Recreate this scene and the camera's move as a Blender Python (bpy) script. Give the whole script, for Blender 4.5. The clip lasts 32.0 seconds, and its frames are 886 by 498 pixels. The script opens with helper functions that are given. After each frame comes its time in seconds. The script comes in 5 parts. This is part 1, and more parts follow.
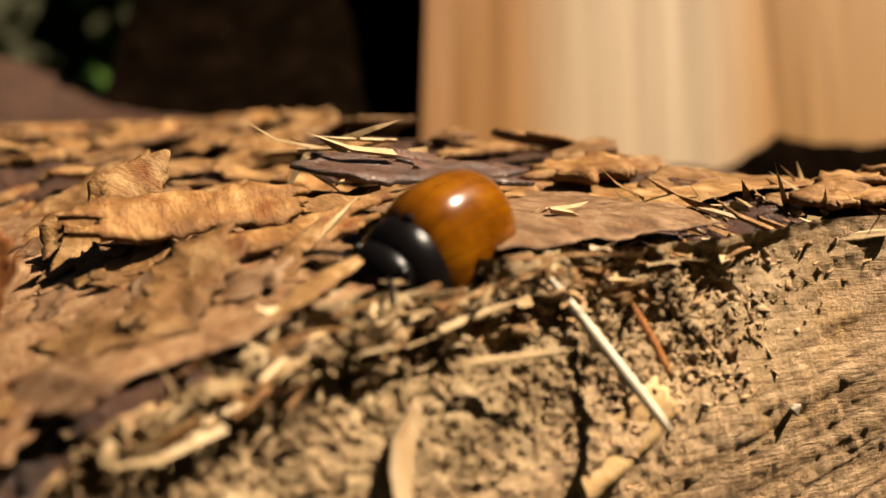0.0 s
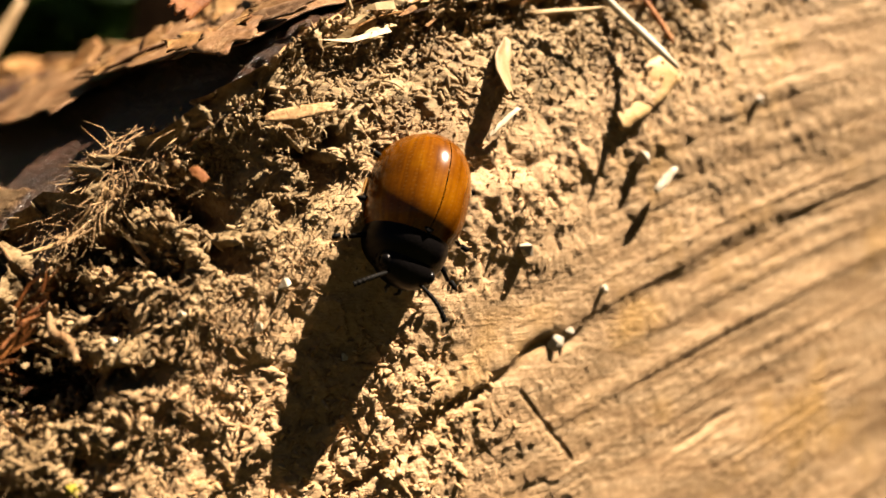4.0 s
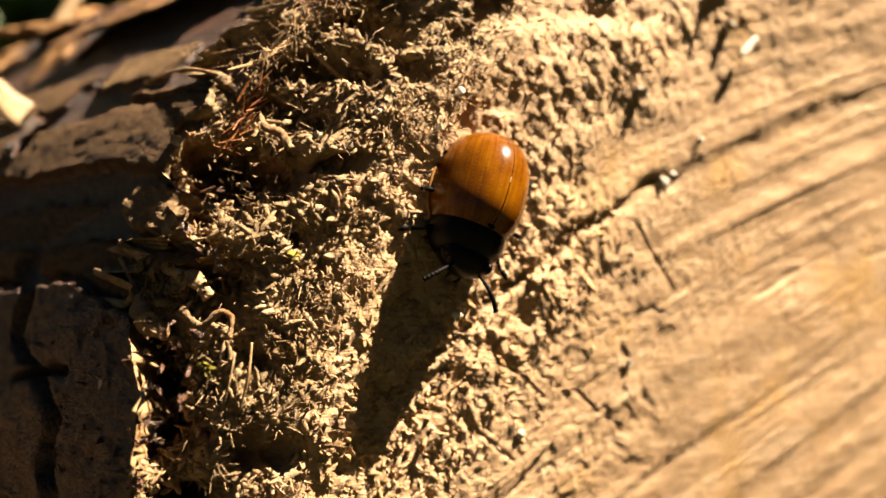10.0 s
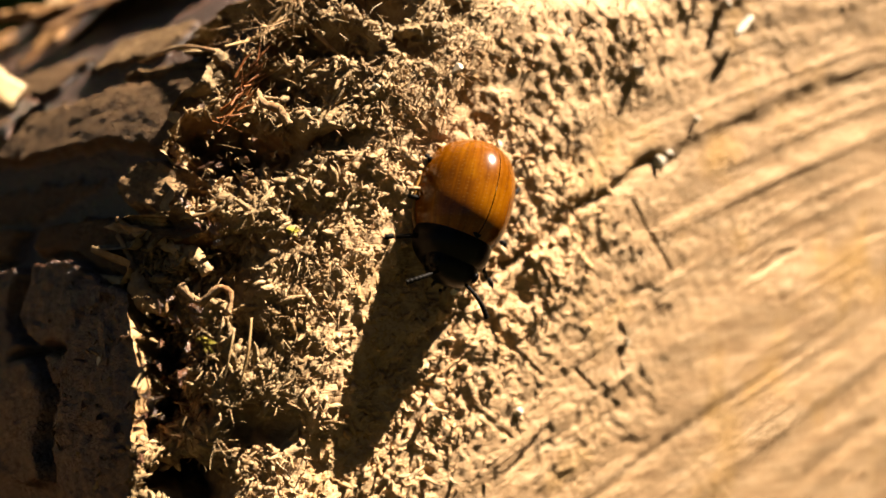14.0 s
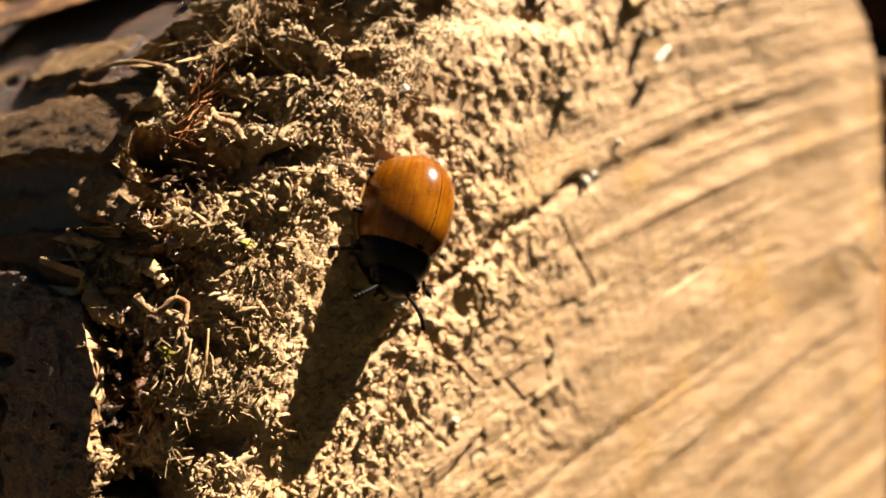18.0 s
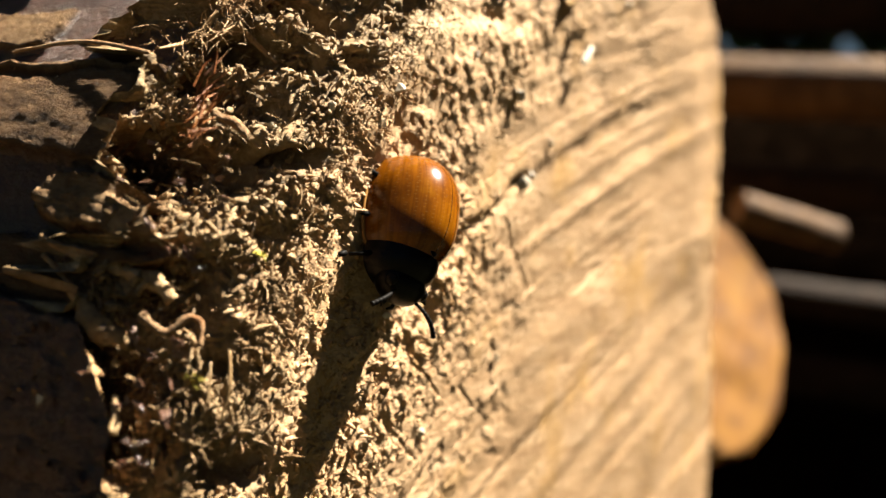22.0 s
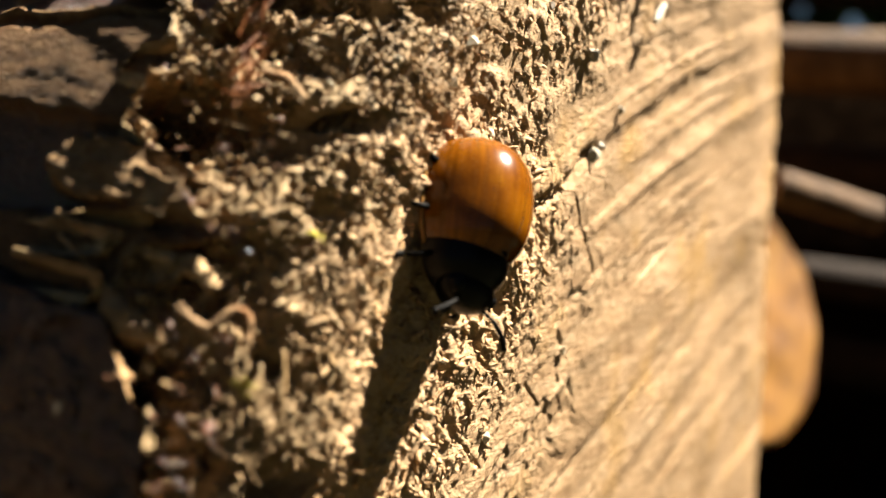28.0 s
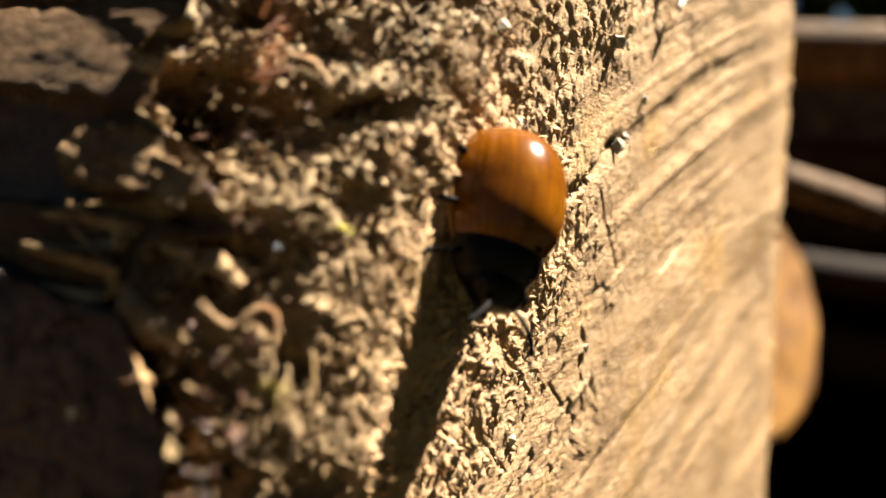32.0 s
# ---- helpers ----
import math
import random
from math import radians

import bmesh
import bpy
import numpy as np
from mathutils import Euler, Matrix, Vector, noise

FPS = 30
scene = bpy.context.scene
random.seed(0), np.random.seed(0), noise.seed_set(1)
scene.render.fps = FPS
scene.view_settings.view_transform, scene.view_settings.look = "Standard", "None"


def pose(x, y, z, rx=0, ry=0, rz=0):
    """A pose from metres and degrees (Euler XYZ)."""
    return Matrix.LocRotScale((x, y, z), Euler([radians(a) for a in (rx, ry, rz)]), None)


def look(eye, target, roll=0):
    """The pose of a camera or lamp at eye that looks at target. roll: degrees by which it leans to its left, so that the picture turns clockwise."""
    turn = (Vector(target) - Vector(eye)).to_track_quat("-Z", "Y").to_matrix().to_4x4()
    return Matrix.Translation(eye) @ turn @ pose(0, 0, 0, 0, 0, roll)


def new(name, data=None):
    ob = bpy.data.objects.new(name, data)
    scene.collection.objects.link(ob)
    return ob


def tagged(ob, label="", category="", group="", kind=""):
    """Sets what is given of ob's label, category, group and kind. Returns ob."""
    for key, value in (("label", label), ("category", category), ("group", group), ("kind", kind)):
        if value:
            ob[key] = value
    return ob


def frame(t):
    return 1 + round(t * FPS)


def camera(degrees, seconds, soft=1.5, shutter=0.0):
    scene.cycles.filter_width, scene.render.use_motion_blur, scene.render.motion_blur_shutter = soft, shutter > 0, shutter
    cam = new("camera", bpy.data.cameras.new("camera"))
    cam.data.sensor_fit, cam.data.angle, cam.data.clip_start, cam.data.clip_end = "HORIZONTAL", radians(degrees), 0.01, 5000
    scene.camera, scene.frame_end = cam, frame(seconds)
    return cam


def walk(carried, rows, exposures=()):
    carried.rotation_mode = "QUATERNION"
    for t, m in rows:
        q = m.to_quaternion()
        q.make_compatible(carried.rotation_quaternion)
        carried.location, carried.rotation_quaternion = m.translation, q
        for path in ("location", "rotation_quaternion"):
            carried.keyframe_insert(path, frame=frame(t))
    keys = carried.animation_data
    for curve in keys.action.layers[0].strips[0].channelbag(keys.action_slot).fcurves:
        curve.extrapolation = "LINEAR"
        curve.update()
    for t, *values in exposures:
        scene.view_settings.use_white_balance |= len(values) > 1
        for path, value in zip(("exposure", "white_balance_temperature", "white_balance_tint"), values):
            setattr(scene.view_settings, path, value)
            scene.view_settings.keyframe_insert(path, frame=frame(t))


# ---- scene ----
# One unit of the plan is 1.35 mm. The log lies along y, its cut end faces -y; plan point (0, 0, 0) is on the cut end.
U, H0 = 0.00135, 0.101
BASE = Vector((0, 0, H0))


def shot(x, y, z, rx, ry, rz):
    """A camera pose in plan units."""
    return pose(x * U, y * U, z * U + H0, rx, ry, rz)


cam = camera(41.35, 32.0)
cam.data.dof.use_dof = True
cam.data.dof.focus_distance = 32.2 * U
cam.data.dof.aperture_fstop = 52.0
walk(cam, [
    (0.0, shot(-4.61, -17.86, 19.41, 78.09, -6.15, -34.95)),
    (0.5, shot(-9.92, -16.14, 16.48, 80.16, -7.04, -39.35)),
    (1.0, shot(-11.72, -19.46, 14.02, 82.89, -4.94, -38.73)),
    (1.5, shot(-13.46, -19.54, 14.11, 83.27, -4.80, -39.57)),
    (2.0, shot(-15.66, -20.13, 12.44, 83.65, -4.70, -40.31)),
    (2.5, shot(-17.34, -21.49, 9.50, 84.47, -3.86, -40.64)),
    (3.0, shot(-15.62, -23.88, 9.05, 84.17, -3.67, -39.30)),
    (3.5, shot(-14.76, -25.14, 8.79, 83.99, -3.60, -38.69)),
    (5.5, shot(-16.54, -26.87, 6.88, 84.85, -2.89, -39.30)),
    (6.0, shot(-19.14, -26.25, 5.55, 85.71, -2.75, -40.30)),
    (6.5, shot(-20.15, -26.19, 4.97, 85.95, -2.78, -40.69)),
    (7.0, shot(-20.92, -25.50, 5.69, 85.46, -3.29, -41.04)),
    (7.5, shot(-21.46, -25.82, 4.87, 85.72, -3.04, -41.12)),
    (8.0, shot(-21.61, -26.09, 4.21, 86.02, -2.90, -41.23)),
    (8.5, shot(-22.45, -25.54, 3.07, 86.39, -2.93, -41.55)),
    (9.0, shot(-22.76, -25.31, 1.98, 86.68, -2.96, -41.64)),
    (9.5, shot(-22.52, -25.05, 1.62, 86.88, -2.87, -41.77)),
    (10.0, shot(-22.38, -26.00, 1.52, 86.96, -2.90, -41.54)),
    (10.5, shot(-22.35, -25.96, 1.40, 86.97, -2.77, -41.61)),
    (11.0, shot(-22.17, -26.03, 1.23, 87.02, -2.73, -41.54)),
    (11.5, shot(-22.09, -26.07, 1.17, 87.06, -2.66, -41.69)),
    (12.0, shot(-22.41, -25.89, 0.99, 87.03, -2.67, -41.83)),
    (12.5, shot(-22.50, -26.20, 0.93, 86.99, -2.71, -41.78)),
    (13.0, shot(-22.62, -26.17, 1.17, 86.84, -2.85, -41.88)),
    (13.5, shot(-22.62, -25.94, 1.07, 86.60, -2.83, -42.03)),
    (15.5, shot(-22.22, -25.64, 0.39, 87.78, -2.22, -42.22)),
    (16.0, shot(-22.23, -25.45, -0.12, 88.11, -2.04, -42.45)),
    (16.5, shot(-22.32, -25.64, -0.25, 88.23, -1.84, -42.42)),
    (17.0, shot(-23.35, -26.05, 0.47, 87.90, -2.58, -43.78)),
    (17.5, shot(-24.37, -26.36, 0.53, 87.86, -2.98, -45.71)),
    (18.0, shot(-24.83, -25.38, 0.85, 87.89, -3.51, -47.92)),
    (18.5, shot(-25.24, -22.60, -0.26, 88.25, -3.61, -51.03)),
    (19.0, shot(-25.89, -19.96, 0.37, 87.89, -4.01, -54.71)),
    (19.5, shot(-26.21, -18.66, 0.99, 87.62, -4.75, -56.77)),
    (20.0, shot(-28.43, -18.93, 1.48, 87.78, -5.06, -59.21)),
    (20.5, shot(-28.94, -18.73, 1.13, 87.65, -4.95, -60.72)),
    (21.0, shot(-28.43, -17.70, 1.20, 87.43, -4.76, -61.70)),
    (21.5, shot(-28.66, -17.59, 1.54, 87.34, -4.93, -62.28)),
    (22.0, shot(-28.51, -17.32, 1.44, 87.25, -4.93, -62.42)),
    (22.5, shot(-27.56, -16.57, 1.07, 87.32, -4.57, -62.26)),
    (23.0, shot(-27.39, -16.09, 1.26, 87.27, -4.81, -62.54)),
    (23.5, shot(-27.33, -15.87, 1.30, 87.19, -4.81, -62.54)),
    (24.0, shot(-27.47, -15.95, 1.40, 87.04, -4.87, -62.51)),
    (24.5, shot(-27.27, -15.69, 1.07, 87.13, -4.62, -62.51)),
    (25.0, shot(-27.09, -15.14, 0.97, 87.08, -4.52, -62.70)),
    (25.5, shot(-26.80, -14.85, 0.82, 87.02, -4.48, -62.56)),
    (27.5, shot(-25.85, -13.86, 1.49, 86.05, -5.21, -62.38)),
    (28.0, shot(-25.28, -13.46, 1.10, 86.17, -5.17, -62.43)),
    (28.5, shot(-24.97, -12.94, 1.23, 86.20, -5.26, -62.56)),
    (29.0, shot(-24.97, -13.03, 1.48, 86.06, -5.31, -62.63)),
    (29.5, shot(-24.75, -12.49, 1.42, 85.93, -5.35, -62.93)),
    (30.0, shot(-24.59, -12.45, 0.96, 86.13, -5.23, -62.90)),
    (30.5, shot(-24.55, -12.33, 0.91, 86.15, -5.22, -62.90)),
    (31.0, shot(-24.45, -12.32, 1.06, 85.96, -5.15, -62.80)),
    (31.5, shot(-24.45, -12.45, 0.81, 86.02, -4.89, -62.72)),
    (32.0, shot(-24.49, -11.96, 0.93, 85.93, -5.18, -63.04)),
], exposures=[(0.0, 2.10, 6500, 10), (1.0, 2.40, 6500, 10), (3.0, 2.75, 6500, 10), (6.0, 2.82, 6500, 10), (9.0, 3.05, 6500, 10), (16.5, 3.13, 6400, 10), (20.0, 3.18, 5900, 6), (32.0, 3.23, 5750, 4)])

# ---- light ----
SUN_WAY = Vector((0.39, -0.28, 0.885)).normalized()
world = bpy.data.worlds.new("sky")
scene.world = world
world.use_nodes = True
wn = world.node_tree
sky = wn.nodes.new("ShaderNodeTexSky")
sky.sky_type, sky.sun_disc = "NISHITA", False
sky.sun_elevation = math.asin(SUN_WAY.z)
sky.sun_rotation = math.atan2(SUN_WAY.x, SUN_WAY.y)
wn.links.new(sky.outputs[0], wn.nodes["Background"].inputs[0])
wn.nodes["Background"].inputs[1].default_value = 0.0042
sun = new("sun", bpy.data.lights.new("sun", "SUN"))
sun.data.energy, sun.data.angle, sun.data.color = 5.0, radians(0.6), (1.0, 0.83, 0.64)
sun.matrix_world = look(BASE + SUN_WAY, BASE)


# ---- noise in numbers ----
def hashed(ix, iy, seed):
    h = (ix.astype(np.int64) * 374761393 + iy.astype(np.int64) * 668265263 + seed * 982451653) & 0xFFFFFFFF
    h = ((h ^ (h >> 13)) * 1274126177) & 0xFFFFFFFF
    h = ((h ^ (h >> 16)) * 2246822519) & 0xFFFFFFFF
    return ((h ^ (h >> 15)) & 0xFFFFFF) / float(0xFFFFFF)


def vnoise(x, y, seed=0):
    """Smooth value noise, 0 to 1, on arrays."""
    x, y = np.asarray(x, float), np.asarray(y, float)
    ix, iy = np.floor(x), np.floor(y)
    fx, fy = x - ix, y - iy
    fx, fy = fx * fx * fx * (fx * (fx * 6 - 15) + 10), fy * fy * fy * (fy * (fy * 6 - 15) + 10)
    a, b = hashed(ix, iy, seed), hashed(ix + 1, iy, seed)
    c, d = hashed(ix, iy + 1, seed), hashed(ix + 1, iy + 1, seed)
    return (a * (1 - fx) + b * fx) * (1 - fy) + (c * (1 - fx) + d * fx) * fy


def fbm(x, y, seed=0, octaves=4, gain=0.5):
    total, amp, norm = 0.0, 1.0, 0.0
    for k in range(octaves):
        total = total + amp * (vnoise(x * 2**k + 17.3 * k, y * 2**k - 9.1 * k, seed + k) - 0.5)
        norm, amp = norm + amp, amp * gain
    return total / norm * 2


def smooth(a, b, x):
    s = np.clip((np.asarray(x, float) - a) / (b - a), 0, 1)
    return s * s * (3 - 2 * s)


def crumbs(x, z, size, seed, sharp=1.0):
    """Chunky crumbs: every cell of an uneven mosaic has its own height and tilt."""
    px, pz = np.asarray(x, float) / size, np.asarray(z, float) / size
    ix, iz = np.floor(px), np.floor(pz)
    best, out = np.full(px.shape, 9.0), np.zeros(px.shape)
    for a in (-1, 0, 1):
        for b in (-1, 0, 1):
            cx, cz = ix + a, iz + b
            dx, dz = px - cx - hashed(cx, cz, seed), pz - cz - hashed(cx, cz, seed + 1)
            d = dx * dx + dz * dz
            h = (hashed(cx, cz, seed + 2) - 0.5) * 1.3 + sharp * ((hashed(cx, cz, seed + 3) - 0.5) * dx + (hashed(cx, cz, seed + 4) - 0.3) * dz) * 1.4 + 0.5 - 0.9 * d
            out = np.where(d < best, h, out)
            best = np.minimum(best, d)
    return out


# ---- materials ----
def material(name, rough=0.6):
    m = bpy.data.materials.new(name)
    m.use_nodes = True
    b = m.node_tree.nodes["Principled BSDF"]
    b.inputs["Roughness"].default_value = rough
    b.inputs["Specular IOR Level"].default_value = 0.12
    return m, m.node_tree, b


def node(nt, kind, **values):
    n = nt.nodes.new(kind)
    for key, value in values.items():
        n.inputs[key.replace("_", " ")].default_value = value
    return n


def coords(nt, scale, turn=(0, 0, 0)):
    """Object coordinates in plan units, stretched by scale."""
    tc = nt.nodes.new("ShaderNodeTexCoord")
    mp = node(nt, "ShaderNodeMapping", Scale=[s / U for s in scale], Rotation=[radians(a) for a in turn])
    nt.links.new(tc.outputs["Object"], mp.inputs["Vector"])
    return mp.outputs[0]


def noise_tex(nt, vector, scale, detail=4.0, rough=0.6):
    n = node(nt, "ShaderNodeTexNoise", Scale=scale, Detail=detail, Roughness=rough)
    nt.links.new(vector, n.inputs["Vector"])
    return n.outputs["Fac"]


def ramp(nt, fac, stops):
    r = nt.nodes.new("ShaderNodeValToRGB")
    e = r.color_ramp.elements
    while len(e) < len(stops):
        e.new(0.5)
    for k, (p, c) in enumerate(stops):
        e[k].position, e[k].color = p, (*c, 1)
    nt.links.new(fac, r.inputs[0])
    return r.outputs[0]


def mixed(nt, a, b, fac, mode="MIX"):
    m = nt.nodes.new("ShaderNodeMix")
    m.data_type, m.blend_type = "RGBA", mode
    for v, socket in ((fac, m.inputs[0]), (a, m.inputs[6]), (b, m.inputs[7])):
        if isinstance(v, (int, float)):
            socket.default_value = v
        elif isinstance(v, tuple):
            socket.default_value = (*v, 1)
        else:
            nt.links.new(v, socket)
    return m.outputs[2]


def bump(nt, bsdf, fac, units, strength=1.0):
    b = node(nt, "ShaderNodeBump", Distance=units * U, Strength=strength)
    nt.links.new(fac, b.inputs["Height"])
    nt.links.new(b.outputs[0], bsdf.inputs["Normal"])
    return b


def tone(c, k=0.46):
    """A colour at k times its strength."""
    return tuple(k * v for v in c)


def streaky(name, dark, mid, light, stretch, rough=0.65, fine=3.0, grain=0.06, turn=(0, 0, 0), spot=None, k=0.46):
    """Wood or bark: streaks along one axis, blotches, grain in relief, and a shift from piece to piece."""
    dark, mid, light, spot = tone(dark, k), tone(mid, k), tone(light, k), spot and tone(spot, k)
    m, nt, b = material(name, rough)
    v = coords(nt, stretch, turn)
    even = coords(nt, (1, 1, 1))
    col = ramp(nt, noise_tex(nt, v, fine, 6, 0.65), [(0.25, dark), (0.5, mid), (0.78, light)])
    blotch = noise_tex(nt, even, 0.35, 3)
    col = mixed(nt, col, mixed(nt, col, mid, 0.6, "MULTIPLY"), ramp(nt, blotch, [(0.45, (0, 0, 0)), (0.7, (1, 1, 1))]))
    if spot:
        col = mixed(nt, col, spot, ramp(nt, noise_tex(nt, even, 0.9, 4), [(0.55, (0, 0, 0)), (0.72, (1, 1, 1))]))
    info = nt.nodes.new("ShaderNodeObjectInfo")
    col = mixed(nt, col, ramp(nt, info.outputs["Random"], [(0, (0.55, 0.48, 0.42)), (0.5, (1.0, 0.93, 0.82)), (0.8, (1.05, 0.90, 0.70)), (1, (1.25, 1.22, 1.10))]), 1.0, "MULTIPLY")
    nt.links.new(col, b.inputs["Base Color"])
    bump(nt, b, noise_tex(nt, v, fine * 2.5, 5, 0.7), grain)
    return m


def end_grain(name, island=False):
    """Sawn pine: streaks along the rings, ochre stains, and a brown weathered ring told by the mesh."""
    m, nt, b = material(name, 0.6)
    v, even = coords(nt, (0.16, 1, 1.9), (0, 25, 0)), coords(nt, (1, 1, 1))
    col = ramp(nt, noise_tex(nt, v, 1.6, 6, 0.65), [(0.25, (0.118, 0.066, 0.028)), (0.5, (0.220, 0.142, 0.074)), (0.75, (0.315, 0.225, 0.135))])
    if island:
        geo = nt.nodes.new("ShaderNodeNewGeometry")
        col = ramp(nt, geo.outputs["Random Per Island"], [(0.0, (0.272, 0.160, 0.072)), (0.35, (0.328, 0.204, 0.102)), (0.85, (0.362, 0.236, 0.126)), (1.0, (0.402, 0.294, 0.176))])
    stain = ramp(nt, noise_tex(nt, even, 0.22, 3), [(0.54, (0, 0, 0)), (0.70, (1, 1, 1))])
    col = mixed(nt, col, (0.231, 0.133, 0.035), mixed(nt, (0, 0, 0), stain, 0.6))
    crumb = nt.nodes.new("ShaderNodeAttribute")
    crumb.attribute_name = "crumb"
    col = mixed(nt, col, (0.336, 0.224, 0.122), mixed(nt, (0, 0, 0), crumb.outputs["Color"], 0.85))
    brown = ramp(nt, noise_tex(nt, even, 1.1, 5, 0.65), [(0.25, (0.036, 0.021, 0.009)), (0.5, (0.172, 0.118, 0.058)), (0.75, (0.31, 0.23, 0.13))])
    at = nt.nodes.new("ShaderNodeAttribute")
    at.attribute_name = "weathered"
    col = mixed(nt, col, brown, at.outputs["Fac"])
    nt.links.new(col, b.inputs["Base Color"])
    fleck = noise_tex(nt, even, 7.0, 4, 0.7)
    col = mixed(nt, col, ramp(nt, fleck, [(0.3, (0.72, 0.68, 0.62)), (0.5, (1, 1, 1)), (0.72, (1.18, 1.18, 1.15))]), 0.8, "MULTIPLY")
    nt.links.new(col, b.inputs["Base Color"])
    first = bump(nt, b, noise_tex(nt, v, 5.0, 5, 0.7), 0.08)
    second = bump(nt, b, fleck, 0.05)
    nt.links.new(first.outputs[0], second.inputs["Normal"])
    return m


WOOD = end_grain("cut_wood")
BARK = streaky("bark", (0.05, 0.022, 0.012), (0.25, 0.118, 0.062), (0.44, 0.25, 0.145), (1, 0.35, 1), 0.36, 3.0, 0.5, spot=(0.26, 0.10, 0.06), k=0.40)


def pale_scales(m):
    """Lets the mesh say where the grey-tan outer scales lie on the red-brown bark."""
    nt = m.node_tree
    b = nt.nodes["Principled BSDF"]
    old = b.inputs["Base Color"].links[0].from_socket
    grey = ramp(nt, noise_tex(nt, coords(nt, (1, 0.4, 1)), 4.0, 6, 0.75), [(0.28, (0.075, 0.040, 0.018)), (0.5, (0.22, 0.136, 0.064)), (0.75, (0.37, 0.25, 0.13))])
    at = nt.nodes.new("ShaderNodeAttribute")
    at.attribute_name = "pale"
    nt.links.new(mixed(nt, old, grey, at.outputs["Fac"]), b.inputs["Base Color"])
    # the grey scales are dull, the red-brown layers waxy and pitted
    nt.links.new(ramp(nt, at.outputs["Fac"], [(0.05, (0.36, 0.36, 0.36)), (0.4, (0.72, 0.72, 0.72))]), b.inputs["Roughness"])
    nt.links.new(ramp(nt, at.outputs["Fac"], [(0.05, (0.65, 0.65, 0.65)), (0.4, (0.12, 0.12, 0.12))]), b.inputs["Specular IOR Level"])
    pits = node(nt, "ShaderNodeBump", Distance=0.35 * U, Strength=0.8)
    nt.links.new(noise_tex(nt, coords(nt, (1, 0.8, 1)), 3.2, 6, 0.72), pits.inputs["Height"])
    nt.links.new(b.inputs["Normal"].links[0].from_socket, pits.inputs["Normal"])
    nt.links.new(pits.outputs[0], b.inputs["Normal"])


FLAKE = streaky("bark_flake", (0.09, 0.038, 0.012), (0.38, 0.215, 0.085), (0.80, 0.56, 0.29), (1, 0.45, 1), 0.6, 1.6, 0.14, spot=(0.22, 0.085, 0.025), k=0.39)
SHEET = streaky("bark_skin", (0.10, 0.055, 0.03), (0.33, 0.205, 0.12), (0.60, 0.45, 0.30), (1, 0.6, 1), 0.42, 2.2, 0.10, spot=(0.27, 0.13, 0.06), k=0.42)
PALE = streaky("pale_wood", (0.42, 0.30, 0.16), (0.66, 0.50, 0.29), (0.80, 0.68, 0.46), (1, 1, 1), 0.5, 1.5, 0.03)
CHIP = streaky("white_chip", (0.70, 0.64, 0.52), (0.82, 0.78, 0.68), (0.88, 0.85, 0.78), (1, 1, 1), 0.5, 2.0, 0.02)
RUST = streaky("rusty_bast", (0.22, 0.07, 0.015), (0.46, 0.18, 0.045), (0.62, 0.32, 0.11), (1.4, 1, 0.3), 0.55, 2.0, 0.06, k=0.5)
SPLIT = streaky("split_wood", (0.42, 0.22, 0.07), (0.62, 0.39, 0.17), (0.78, 0.58, 0.34), (0.5, 0.5, 0.03), 0.6, 0.9, 0.06)
BAST = streaky("bast", (0.12, 0.075, 0.04), (0.34, 0.235, 0.135), (0.58, 0.45, 0.29), (1, 1, 1), 0.75, 1.8, 0.12, spot=(0.20, 0.09, 0.03), k=0.8)
ORANGE = streaky("orange_wood", (0.22, 0.095, 0.008), (0.44, 0.215, 0.020), (0.58, 0.33, 0.045), (0.6, 0.6, 0.06), 0.7, 0.9, 0.08)
# near-black: the shade behind the pile is put into this bark's colour
SHADE_BARK = streaky("shade_bark", (0.003, 0.002, 0.0015), (0.007, 0.0045, 0.003), (0.018, 0.011, 0.007), (0.3, 0.3, 0.3), 0.9, 1.0, 0.4, k=0.3)
SHADE_BARK.node_tree.nodes["Principled BSDF"].inputs["Specular IOR Level"].default_value = 0.0
STICK = streaky("stick_bark", (0.08, 0.042, 0.018), (0.17, 0.10, 0.046), (0.30, 0.19, 0.095), (1, 0.2, 1), 0.7, 0.6, 0.2)


FIBRE = end_grain("wood_fibre", True)
pale_scales(BARK)


# ---- building helpers ----
def put_mesh(name, verts, faces, mat, shade=True):
    me = bpy.data.meshes.new(name)
    me.from_pydata(np.asarray(verts, float).tolist(), [], [list(map(int, f)) for f in faces])
    me.validate()
    if mat:
        me.materials.append(mat)
    me.polygons.foreach_set("use_smooth", [shade] * len(me.polygons))
    me.update()
    return me


def part(name, verts, faces, mat, parent=None, label="", shade=True):
    """One mesh object, verts in plan units in its parent's space."""
    ob = new(name, put_mesh(name, np.asarray(verts, float) * U, faces, mat, shade))
    if parent:
        ob.parent = parent
    if label:
        tagged(ob, label)
    return ob


def thing(name, at, label, category, group="", kind=""):
    """An Empty at a plan point."""
    ob = new(name)
    ob.empty_display_size = 0.002
    ob.location = Vector(at) * U + BASE
    return tagged(ob, label, category, group, kind)


def grid_faces(n, m, wrap=False):
    """Quads of an n by m grid of points; wrap joins the last column to the first."""
    k = m if wrap else m - 1
    i, j = np.meshgrid(np.arange(n - 1), np.arange(k), indexing="ij")
    j2 = (j + 1) % m
    return np.stack([i * m + j, i * m + j2, (i + 1) * m + j2, (i + 1) * m + j], -1).reshape(-1, 4)


